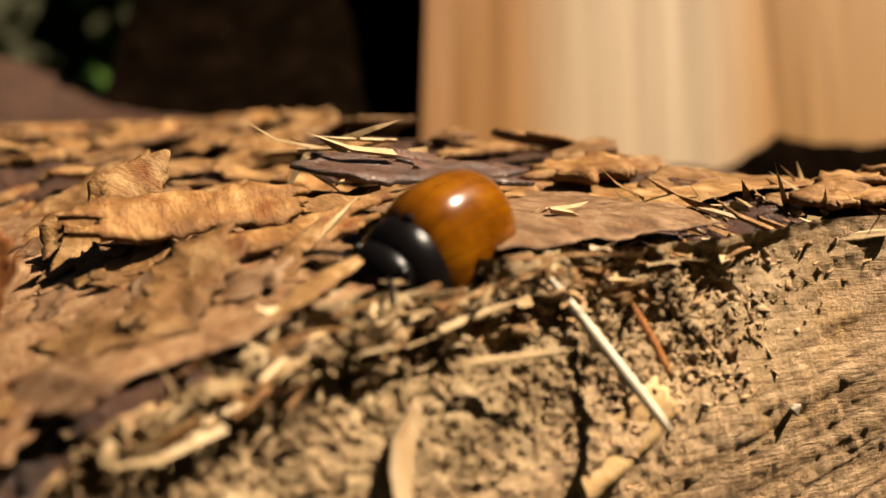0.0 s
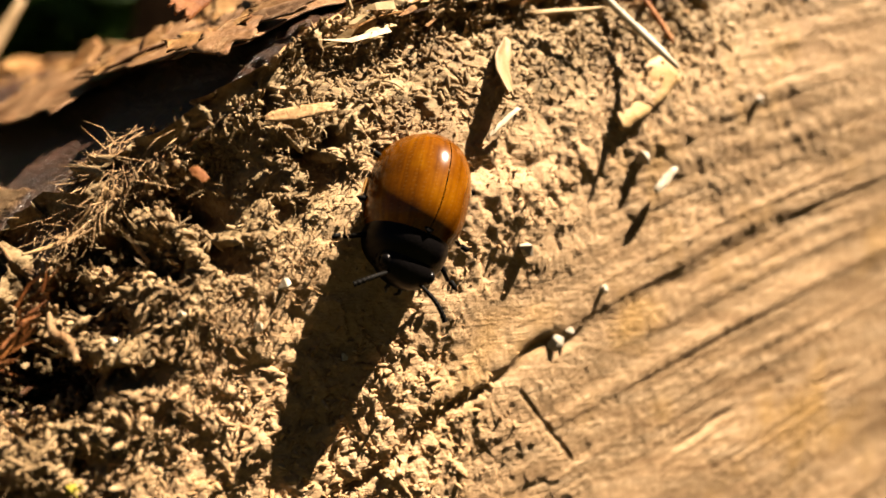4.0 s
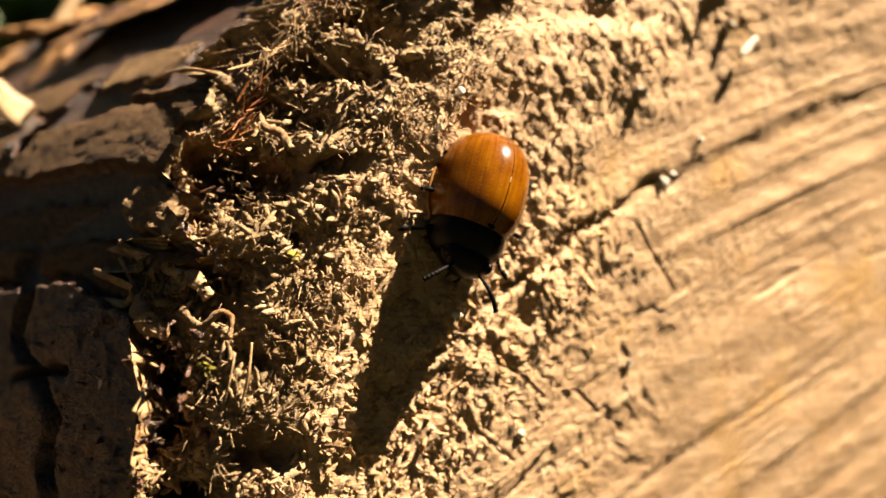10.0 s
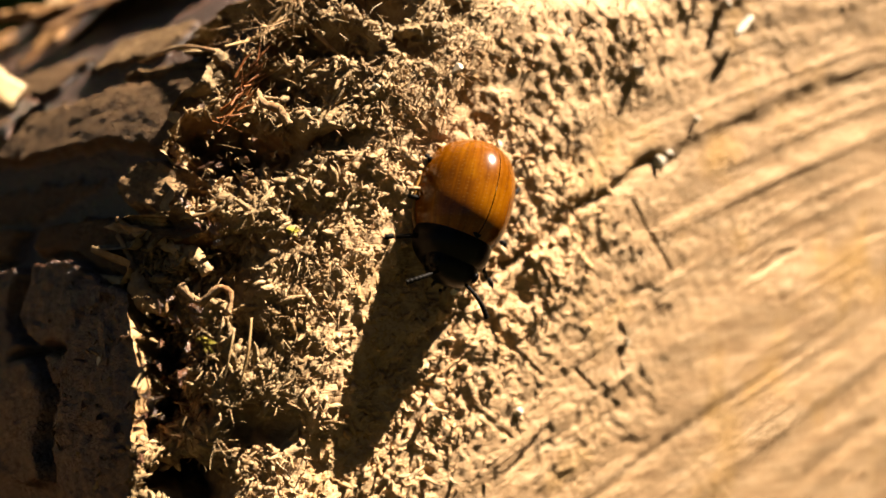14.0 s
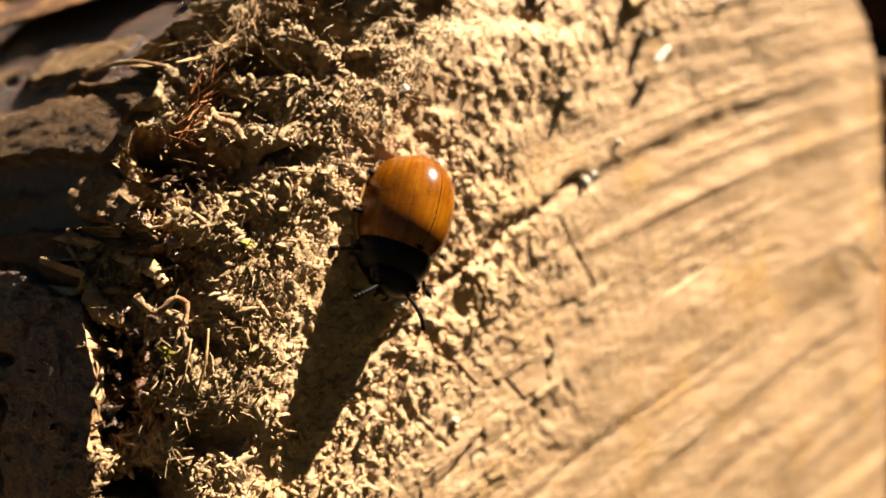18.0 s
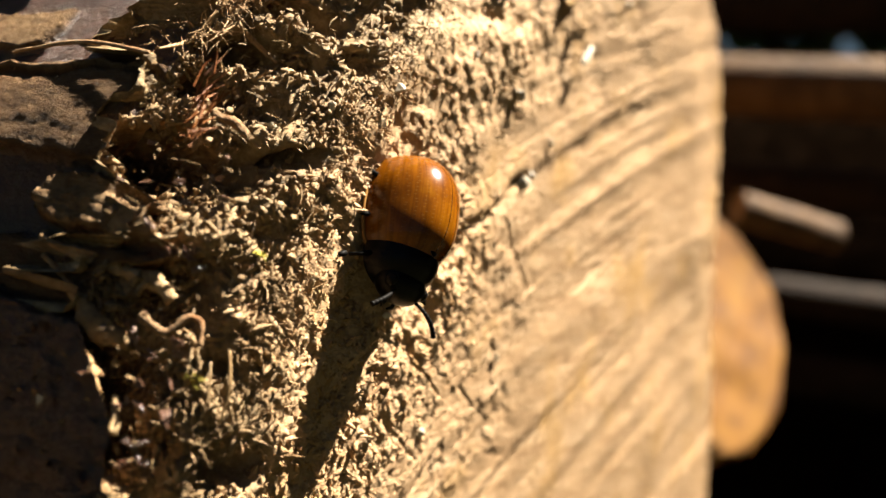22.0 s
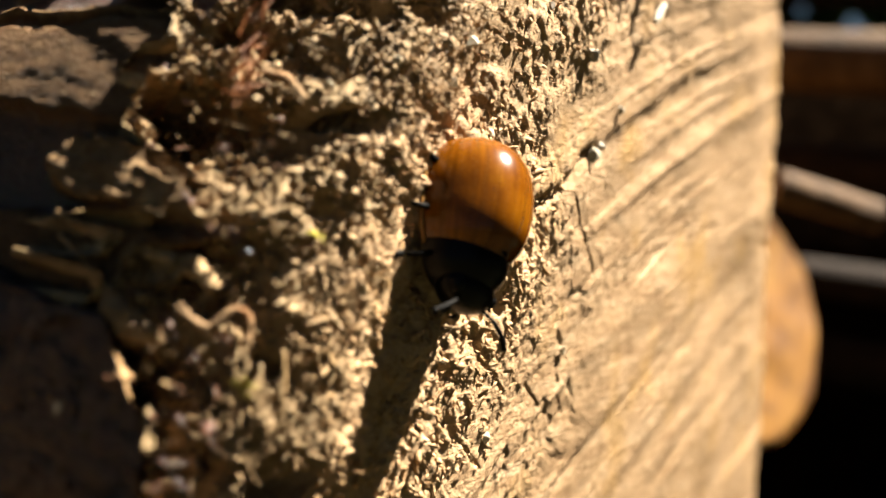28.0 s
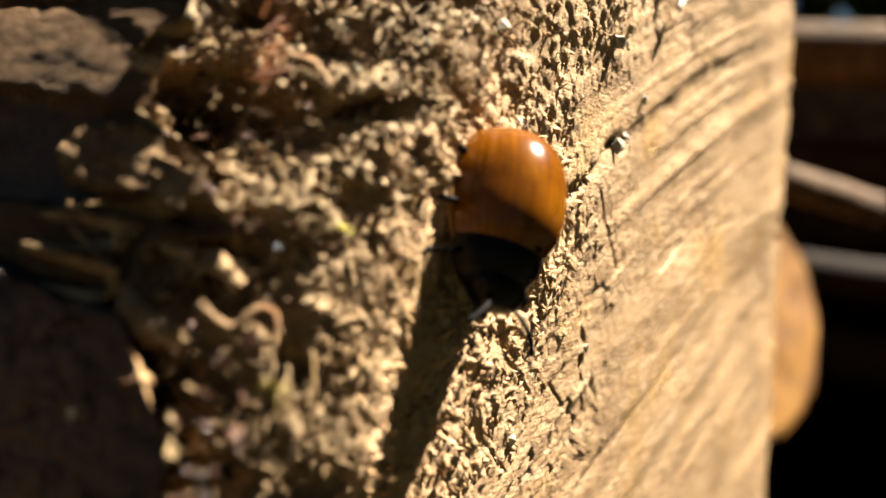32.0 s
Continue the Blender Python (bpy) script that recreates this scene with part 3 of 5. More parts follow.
def build_fibres():
    rng = np.random.default_rng(4)
    n = 52000
    x, z = rng.uniform(-9, 24, n), rng.uniform(-12.5, 14.5, n)
    r = centred(x, z)
    t = torn(x, z)
    keep = (r < 22.6) & (rng.random(n) < -0.05 + 0.9 * np.maximum(t, smooth(20, 22, r) * (1 - smooth(15, 23, x)))) & (pit_depth(x, z) < 0.4)
    x, z, t, r = x[keep], z[keep], t[keep], r[keep]
    n = len(x)
    fine = 0.60 + 0.40 * (1 - smooth(0.5, 4.5, z))
    broad = rng.random(n) < 0.42
    y = -cut_height(x, z) + np.where(broad, 0.12, 0.06) * (1 - smooth(18.5, 20.5, r))
    ways = np.stack([rng.normal(0.30, 0.5, n), -0.15 + rng.normal(0, 0.11, n), rng.normal(0.0, 0.5, n)], 1)
    size = rng.gamma(5.0, 0.2, n) * (0.6 + 0.4 * t) * fine * (1 + 0.3 * smooth(20, 22, r))
    v, f = nuggets(np.stack([x, y, z], 1), ways, np.where(broad, 0.34, 0.20) * size + 0.10, np.where(broad, 0.105 + 0.06 * rng.random(n), 0.045 + 0.045 * rng.random(n)) * (0.4 + 0.6 * fine), rng)
    ob = part("torn_fibre", v, f, FIBRE, log, "pale torn wood fibres standing up")
    grey = ob.data.attributes.new("weathered", "FLOAT", "POINT")
    grey.data.foreach_set("value", np.repeat(weathered(x, z) * 0.85, 14))
    tagged(ob, kind="stuff")
    # fine fuzz in the brown, weathered ring
    m = 18000
    x, z = rng.uniform(-9.5, 6, m), rng.uniform(-12, 13, m)
    r = centred(x, z)
    keep = (r < 22.7) & (rng.random(m) < smooth(17.8, 19.8, r) * (1 - smooth(1, 6, x))) & (pit_depth(x, z) < 0.5)
    x, z = x[keep], z[keep]
    m = len(x)
    ways = np.stack([rng.normal(-0.1, 0.6, m), rng.normal(-0.55, 0.3, m), rng.normal(-0.1, 0.6, m)], 1)
    v, f = blades(np.stack([x, -cut_height(x, z), z], 1), ways, rng.uniform(0.15, 0.5, m), rng.uniform(0.014, 0.04, m), rng)
    ob = part("wood_fuzz", v, f, FIBRE, log, "fine brown fuzz of torn wood", shade=False)
    ob.data.attributes.new("weathered", "FLOAT", "POINT").data.foreach_set("value", np.repeat(np.clip(weathered(x, z) * (0.5 + 0.5 * rng.random(m)), 0, 1), 7))
    tagged(ob, kind="stuff")
    n = 13000
    th, k = np.radians(rng.uniform(105, 182, n)), rng.random(n) ** 0.8
    x, y, z = edge_point(th, k)
    ways = np.stack([0.4 * np.cos(th) + rng.normal(0.1, 0.5, n), rng.normal(-0.6, 0.3, n), 0.4 * np.sin(th) + rng.normal(0, 0.5, n)], 1)
    keep = pit_depth(x, z) < 0.5
    x, y, z, ways, n = x[keep], y[keep], z[keep], ways[keep], int(keep.sum())
    v, f = nuggets(np.stack([x, y, z], 1), ways, 0.10 + 0.26 * rng.gamma(3.0, 1 / 3.0, n), 0.05 + 0.09 * rng.random(n) ** 2, rng)
    ob = part("bast_fibre", v, f, FIBRE, log, "brown torn fibres of inner bark")
    ob.data.attributes.new("weathered", "FLOAT", "POINT").data.foreach_set("value", np.repeat(0.6 + 0.4 * rng.random(n), 14))
    tagged(ob, kind="stuff")
    # soft clumps of torn wood between the cavities
    n = 420
    th, k = np.radians(rng.uniform(132, 176, n)), rng.uniform(0.15, 1.0, n)
    x, y, z = edge_point(th, k)
    keep = pit_depth(x, z) < 0.7
    x, y, z, th, n = x[keep], y[keep], z[keep], th[keep], int(keep.sum())
    ways = np.stack([rng.normal(0.1, 0.6, n), rng.normal(-0.5, 0.4, n), rng.normal(0, 0.6, n)], 1)
    m = 9
    core = np.repeat(np.stack([x, y, z], 1), m, 0) + rng.normal(0, 0.13, (n * m, 3))
    v, f = nuggets(core, np.repeat(ways, m, 0) + rng.normal(0, 0.5, (n * m, 3)), rng.uniform(0.2, 0.55, n * m), rng.uniform(0.06, 0.15, n * m), rng)
    ob = part("wood_clump", v, f, FIBRE, log, "soft grey-tan clumps of torn wood")
    ob.data.attributes.new("weathered", "FLOAT", "POINT").data.foreach_set("value", np.repeat(np.repeat(0.35 + 0.55 * rng.random(n), m), 14))
    tagged(ob, kind="stuff")
    n = 350
    th, y = np.radians(rng.uniform(128, 176, n)), 0.5 + 8.5 * rng.random(n) ** 1.7
    rr = bark_radius(th, y) + 0.25
    p = np.stack([CX + rr * np.cos(th), y, CZ + rr * np.sin(th) - bark_drop(y)], 1)
    ways = np.stack([np.cos(th) + rng.normal(0.3, 0.7, n), rng.normal(-0.4, 0.7, n), np.sin(th) + rng.normal(0, 0.7, n)], 1)
    v, f = blades(p, ways, 0.04 + 0.09 * rng.gamma(3.0, 1 / 3.0, n), 0.09 * (0.3 + 0.9 * rng.random(n)), rng)
    ob = part("bark_crumb", v, f, FIBRE, log, "crumbs of torn bark and wood", shade=False)
    ob.data.attributes.new("weathered", "FLOAT", "POINT").data.foreach_set("value", np.repeat(0.75 + 0.25 * rng.random(n), 7))
    tagged(ob, kind="stuff")
    # coarse shards of bark that stick out beside the wood
    n = 70
    th, y = np.radians(rng.uniform(150, 174, n)), 0.4 + 4.2 * rng.random(n) ** 1.4
    rr = bark_radius(th, y) + 0.2
    p = np.stack([CX + rr * np.cos(th), y, CZ + rr * np.sin(th)], 1)
    ways = np.stack([np.cos(th) * 0.5 + rng.normal(0.1, 0.3, n), rng.normal(-0.6, 0.5, n), np.sin(th) * 0.5 + rng.normal(-0.1, 0.4, n)], 1)
    v, f = blades(p, ways, rng.uniform(0.2, 0.5, n), rng.uniform(0.08, 0.2, n), rng)
    ob = part("bark_shard", v, f, BARK, log, "coarse ragged shards of bark", shade=False)
    tagged(ob, kind="stuff")
    # a frayed fringe of fine threads where the bark has torn
    n = 520
    th, y = np.radians(rng.uniform(131, 142, n)), rng.uniform(2.6, 7.0, n)
    rr = bark_radius(th, y) + 0.35 + rng.random(n) * 0.3
    p = np.stack([CX + rr * np.cos(th), y, CZ + rr * np.sin(th) - bark_drop(y)], 1)
    ways = np.stack([-np.sin(th) * 0.9 + rng.normal(0.0, 0.5, n), rng.normal(-0.7, 0.6, n), np.cos(th) * 0.9 + rng.normal(0.2, 0.4, n)], 1)
    v, f = blades(p, ways, rng.uniform(0.35, 1.2, n), rng.uniform(0.012, 0.03, n), rng)
    tagged(part("bast_fringe", v, f, BAST, log, "fringe of fine torn threads", shade=False), kind="stuff")
    # long loose hairs of bast along the bark's edge
    n = 260
    th = np.radians(rng.normal(146, 16, n))
    rr = girth(th) * (1 + rng.normal(-0.03, 0.03, n))
    x, z = CX + rr * np.cos(th), CZ + rr * np.sin(th)
    y = 1.2 + rng.uniform(-1.2, 2.2, n)
    ways = np.stack([np.cos(th) * 0.5 + rng.normal(0, 0.6, n), rng.normal(-0.5, 0.6, n), np.sin(th) * 0.5 + rng.normal(0, 0.6, n)], 1)
    v, f = blades(np.stack([x, y, z], 1), ways, rng.uniform(0.2, 0.6, n), rng.uniform(0.009, 0.018, n), rng)
    ob = part("bast_hair", v, f, PALE, log, "fine frayed hairs of inner bark", shade=False)
    tagged(ob, kind="stuff")


build_fibres()


def build_rim_strands():
    """Torn strands of bark that lie along the upper rim."""
    rng = np.random.default_rng(23)
    for name, mat, n, label in (("pale_strand", PALE, 230, "pale straw-like strands along the rim"), ("brown_strand", FLAKE, 220, "brown shreds of bark along the rim")):
        th = np.radians(rng.uniform(62, 118, n))
        y = 1.1 + 5.0 * rng.random(n) ** 1.5
        rr = girth(th) * (1 + rng.normal(-0.004, 0.012, n)) - 1.0 * smooth(1.5, 0, y)
        p = np.stack([CX + rr * np.cos(th), y, CZ + rr * np.sin(th)], 1)
        sign = np.where(rng.random(n) < 0.5, 1.0, -1.0)
        ways = np.stack([-np.sin(th) * sign + rng.normal(0, 0.25, n), rng.normal(-0.15, 0.4, n), np.cos(th) * sign + rng.normal(0.04, 0.10, n)], 1)
        v, f = blades(p, ways, rng.gamma(3.0, 0.28, n) + 0.2, rng.uniform(0.05, 0.19, n), rng)
        tagged(part(name, v, f, mat, log, label, shade=False), kind="stuff")


build_rim_strands()


# ---- thin plates: bark flakes, chips, splinters ----
def plate(length, width, thick, curl=0.0, ragged=0.15, seed=0, n=9, m=6, taper=0.0):
    """A thin bent plate with an uneven outline, x along, z up, its middle at the origin."""
    s, q = np.meshgrid(np.linspace(-1, 1, n), np.linspace(-1, 1, m), indexing="ij")
    edge = 1 + ragged * (fbm(s * 2.2 + seed, q * 0 + np.sign(q) * 3, seed, 3) + 0.5 * fbm(s * 8 + seed, q * 0 + np.sign(q) * 5, seed + 3, 2))
    w = width / 2 * (1 - taper * np.abs(s) ** 2) * (1 - 0.75 * np.clip(np.abs(s) - 0.7, 0, 1) / 0.3 * taper)
    x = s * length / 2 * (1 + ragged * fbm(q * 1.8 + seed * 1.7, s * 0 + np.sign(s) * 2, seed + 5, 3))
    y = q * w * edge + 0.08 * width * fbm(s * 1.2, s * 0 + seed, seed + 9, 2)
    z = curl * ((s * length / 2) ** 2 * 0.12 + (q * width / 2) ** 2 * 0.25) + 0.10 * width * fbm(s * 1.3 + seed, q * 1.3, seed + 7, 3)
    t = thick * (1 - 0.5 * np.maximum(np.abs(s), np.abs(q)) ** 4)
    top, bot = np.stack([x, y, z + t / 2], -1).reshape(-1, 3), np.stack([x, y, z - t / 2], -1).reshape(-1, 3)
    f = grid_faces(n, m)
    k = n * m
    rim = [i * m for i in range(n)] + [(n - 1) * m + j for j in range(1, m)] + [i * m + m - 1 for i in range(n - 2, -1, -1)] + list(range(m - 2, 0, -1))
    sides = [(rim[i], rim[(i + 1) % len(rim)], rim[(i + 1) % len(rim)] + k, rim[i] + k) for i in range(len(rim))]
    faces = [tuple(a) for a in f] + [tuple(a[::-1] + k) for a in f] + sides
    return np.concatenate([top, bot]), faces


def on_log(ob, at, normal, along):
    ob.matrix_local = Matrix.Translation(Vector(at) * U) @ frame_of(normal, along).to_4x4()


def log_point(deg, y, out=0.0):
    th = radians(deg)
    r = float(bark_radius(np.array(th), np.array(y))) + 0.25 + out
    return (CX + r * math.cos(th), y, CZ + r * math.sin(th) - float(bark_drop(y)))


def build_flakes():
    rng = random.Random(11)
    shapes = []
    for k in range(16):
        v, f = plate(rng.uniform(2.5, 8.5), rng.uniform(1.4, 3.8), rng.uniform(0.2, 0.5), rng.uniform(-0.15, 0.12), 0.36, 40 + k, 22, 10, rng.uniform(0.0, 0.45))
        shapes.append(put_mesh("bark_flake", v * U, f, FLAKE))
    dark_shapes = []
    for k in range(8):
        v, f = plate(rng.uniform(3.0, 8.0), rng.uniform(1.2, 2.6), rng.uniform(0.15, 0.3), -0.2, 0.3, 80 + k, 18, 9, 0.1)
        dark_shapes.append(put_mesh("bark_flake", v * U, f, BARK))
    for k in range(200):
        deg = rng.uniform(58, 128) if k < 150 else rng.uniform(128, 165)
        th, y = radians(deg), 2.2 + 46 * rng.random() ** 1.5
        if y < 14 and 90 < deg < 140 or y < 8 and 72 < deg < 112 or y < 20 and deg > 126:
            continue
        ob = new("bark_flake", shapes[k % 16] if deg < 132 else dark_shapes[k % 8])
        ob.parent = log
        a, b = girth(np.array(th - 0.06)), girth(np.array(th + 0.06))
        tangent = Vector((a * math.cos(th - 0.06) - b * math.cos(th + 0.06), 0, a * math.sin(th - 0.06) - b * math.sin(th + 0.06))).normalized()
        normal = (-tangent.z + rng.gauss(0, 0.12), 0.08 + rng.gauss(0, 0.16), tangent.x + rng.gauss(0, 0.06))
        if deg < 128:
            along = (tangent[0] + rng.gauss(0, 0.3), rng.gauss(0.1, 0.4), tangent[2] + rng.gauss(0, 0.1))
        else:
            along = (rng.gauss(0, 0.2), 1, rng.gauss(0, 0.2))
        on_log(ob, log_point(deg, y, rng.uniform(0.0, 0.9 if deg < 108 else 0.1)), normal, along)


build_flakes()


def build_scales():
    """Small thin scales that lie on the smooth sheet of bark."""
    rng = random.Random(31)
    shapes = []
    for k in range(8):
        v, f = plate(rng.uniform(1.2, 3.2), rng.uniform(0.7, 1.8), 0.09, rng.uniform(-0.1, 0.3), 0.6, 140 + k, 14, 8, 0.3)
        shapes.append(put_mesh("bark_scale", v * U, f, FLAKE if k % 2 else SHEET))
    for k in range(38):
        deg, y = rng.uniform(98, 125), rng.uniform(2.8, 15)
        th = radians(deg)
        if deg < 104 and y < 8:
            continue
        ob = new("bark_scale", shapes[k % 8])
        ob.parent = log
        lift = 0.10 + 0.7 * max(0, (deg - 103) / 23.5) ** 2 if deg > 103 else 0.1
        r = float(girth(np.array(th))) + 0.42 + lift + rng.uniform(0, 0.12)
        at = (CX + r * math.cos(th), y, CZ + r * math.sin(th) - float(bark_drop(y)))
        on_log(ob, at, (math.cos(th) + rng.gauss(0, 0.12) - 0.08, rng.gauss(-0.05, 0.12), math.sin(th)), (rng.gauss(0, 1), rng.gauss(0, 1), 0.05))


build_scales()


def sheet(name, deg0, deg1, y0, y1, out, lift, thick, mat, label, seed, n=70, m=52):
    """A curved sheet of bark on the log, from angle to angle and from y0 to y1; lift raises its far edge in angle."""
    s, q = np.meshgrid(np.linspace(0, 1, n), np.linspace(0, 1, m), indexing="ij")
    rag = 0.055 * fbm(q * 5 + seed, q * 0 + np.round(s), seed, 4)
    rag2 = 0.055 * fbm(s * 5 - seed, s * 0 + np.round(q), seed + 1, 4)
    th = np.radians(deg0 + (deg1 - deg0) * (s + rag * np.abs(2 * s - 1)))
    y = y0 + (y1 - y0) * (q + rag2 * np.abs(2 * q - 1))
    r = girth(th) + 0.25 + out + lift * s**2 + 0.18 * fbm(th * 12, y * 0.4, seed + 2, 3)
    mid = np.stack([CX + r * np.cos(th), y, CZ + r * np.sin(th) - bark_drop(y)], -1)
    wall = thick * (1 - 0.75 * np.maximum(np.abs(2 * s - 1), np.abs(2 * q - 1)) ** 6)
    d = np.stack([np.cos(th), 0 * th, np.sin(th)], -1) * wall[..., None] / 2
    top, bot = (mid + d).reshape(-1, 3), (mid - d).reshape(-1, 3)
    f, k = grid_faces(n, m), n * m
    rim = [i * m for i in range(n)] + [(n - 1) * m + j for j in range(1, m)] + [i * m + m - 1 for i in range(n - 2, -1, -1)] + list(range(m - 2, 0, -1))
    sides = [(rim[i], rim[(i + 1) % len(rim)], rim[(i + 1) % len(rim)] + k, rim[i] + k) for i in range(len(rim))]
    return part(name, np.concatenate([top, bot]), [tuple(a) for a in f] + [tuple(a[::-1] + k) for a in f] + sides, mat, log, label)


sheet("bark_sheet", 103, 126.5, 2.6, 13.0, 0.10, 0.7, 0.20, SHEET, "smooth orange-brown sheet of bark, lifted at one edge", 3)
sheet("bark_sheet", 108, 131, 11.5, 24.0, 0.1, 0.5, 0.22, SHEET, "orange-brown sheet of loose bark", 7)
sheet("bark_sheet", 80, 97, 2.0, 9.5, 0.15, 0.2, 0.16, SHEET, "tan sheet of loose bark", 19)
sheet("bark_sheet", 64, 80, 4.0, 12.0, 0.3, -0.3, 0.16, FLAKE, "tan sheet of loose bark", 23)

ob = part("bark_flake", *plate(2.9, 1.0, 0.2, 0.9, 0.45, 77, 18, 11, 0.2), RUST, log, "brown bark flake standing on edge")
on_log(ob, (1.45, 6.5, 12.35), (-0.30, -0.90, 0.30), (0.45, -0.10, 0.85))


def laid_flake(deg, y, out, length, width, turn, tilt, mat, label, seed):
    """A flake on the bark: turn from the way round the log towards its length, tilt of its face in x and y."""
    th = radians(deg)
    ob = part("bark_flake", *plate(length, width, 0.28, 0.05, 0.5, seed, 26, 12, 0.25), mat, log, label)
    a = radians(turn)
    at = (CX + (23.15 + out) * math.cos(th), y, CZ + (23.15 + out) * math.sin(th) - float(bark_drop(y)))
    on_log(ob, at, (math.cos(th) + tilt[0], tilt[1], math.sin(th)), (math.sin(th) * math.cos(a), math.sin(a), -math.cos(th) * math.cos(a)))


laid_flake(106.5, 9.3, 0.95, 5.6, 1.9, -14, (0.05, -0.35), FLAKE, "large tan flake of bark lying loose", 301)
laid_flake(104.5, 6.6, 0.35, 4.2, 1.5, -5, (0.0, -0.12), FLAKE, "flat orange flake of bark", 302)
laid_flake(91.0, 9.5, 1.0, 6.0, 1.6, -8, (0.0, -0.3), BARK, "dark brown flake of bark", 303)
laid_flake(85.0, 10.5, 1.1, 5.5, 1.5, 6, (0.1, -0.35), BARK, "dark brown flake of bark", 304)
laid_flake(112.5, 5.0, 0.65, 3.4, 1.9, 25, (0.0, -0.2), FLAKE, "tan flake of bark", 305)
laid_flake(110.0, 12.5, 1.1, 4.2, 1.8, 30, (-0.15, -0.45), FLAKE, "tilted flake of bark", 306)
laid_flake(98.5, 8.6, 0.35, 3.6, 1.5, 12, (0.0, -0.1), FLAKE, "tan flake of bark", 307)


def build_straw():
    root = thing("straw_tuft", (14.0, 11.6, 14.6), "small tuft of pale yellow straw on the bark", "straw")
    rng = np.random.default_rng(51)
    n = 34
    p = rng.normal(0, 1, (n, 3)) * np.array([[1.0, 0.8, 0.25]])
    ways = rng.normal(0, 1, (n, 3)) * np.array([[1.0, 0.5, 0.10]])
    v, f = blades(p, ways, rng.uniform(1.0, 2.8, n), rng.uniform(0.06, 0.18, n), rng)
    tagged(part("straw", v, f, PALE, root, shade=False), kind="stuff")


build_straw()


# ---- loose bits on the log ----
def splinter(a, b, width, thick, mat, label, name="splinter", bend=0.0, seed=0, group="", taper=0.3, facing=(-0.35, -0.85, 0.4)):
    """A sliver of wood from a to b."""
    a, b = Vector(a), Vector(b)
    root = thing(name, (a + b) / 2, label, name.replace("_", " "), group)
    v, f = plate((b - a).length, width, thick, bend, 0.22, seed, 22, 7, taper)
    part("body", v, f, mat, root)
    root.matrix_world = Matrix.Translation((a + b) / 2 * U + BASE) @ frame_of(facing, b - a).to_4x4()
    return root


splinter((12.50, 1.75, 13.40), (14.20, -1.40, 11.20), 0.26, 0.24, CHIP, "straight pale wood splinter leaning over the rim", seed=1, taper=0.1, facing=(0.5, -0.45, 0.75))
splinter((15.55, 0.0, 11.05), (12.75, 0.15, 9.25), 1.3, 0.12, PALE, "thin tan flake of wood stuck to the cut end", "wood_flake", 0.0, 2, facing=(-0.15, -0.95, 0.3), taper=0.05)
splinter((8.75, 0.9, 11.3), (7.7, -0.45, 9.45), 0.75, 0.10, PALE, "curled pale shaving on the cut end", "wood_shaving", 0.9, 3, facing=(0.35, -0.8, 0.5))
splinter((0.5, 0.45, 8.55), (2.3, 0.15, 8.85), 0.36, 0.10, BAST, "pale frayed wood flake by the bark", "wood_flake", -0.3, 4)
splinter((18.0, 1.6, 14.05), (23.5, 0.6, 14.5), 0.3, 0.2, PALE, "straw-coloured splinter along the rim", seed=6)
splinter((9.5, 0.4, 12.2), (11.9, 0.0, 12.4), 0.15, 0.12, PALE, "straw-coloured splinter along the rim", seed=7)
splinter((14.4, 0.6, 13.1), (14.9, -0.5, 11.8), 0.2, 0.12, RUST, "rusty sliver of inner bark", seed=8)
splinter((5.9, 36.0, 10.6), (0.3, 29.0, 8.2), 0.7, 0.4, PALE, "pale splinter lying on the bark", seed=10)
splinter((-3.4, 17.5, 3.3), (-3.0, 22.5, 2.6), 1.3, 0.2, PALE, "bright curled flake on the bark", "wood_flake", 0.6, 11)
splinter((-1.45, 0.55, 7.2), (-1.10, 0.45, 6.85), 0.30, 0.03, RUST, "small red-brown bit of bark", "bark_bit", 0.0, 12)
splinter((7.4, -0.35, 8.4), (8.4, -0.35, 9.2), 0.16, 0.1, CHIP, "tiny white splinter on the cut end", seed=13)
splinter((15.6, -0.2, 7.6), (14.6, -0.6, 7.0), 0.3, 0.2, CHIP, "tiny white splinter on the cut end", seed=14)


def build_bast_strip():
    rng = np.random.default_rng(19)
    n = 34
    k = rng.random(n)[:, None]
    p = np.array([[-4.55, 2.2, 4.1]]) * (1 - k) + np.array([[-6.0, 1.6, 2.1]]) * k + rng.normal(0, 0.16, (n, 3))
    ways = np.array([[0.55, -0.35, 0.75]]) + rng.normal(0, 0.45, (n, 3))
    v, f = blades(p, ways, rng.uniform(0.3, 1.0, n), rng.uniform(0.02, 0.07, n), rng)
    tagged(part("bast_strip", v, f, RUST, log, "rusty orange frayed strip of inner bark", shade=False), kind="stuff")


build_bast_strip()


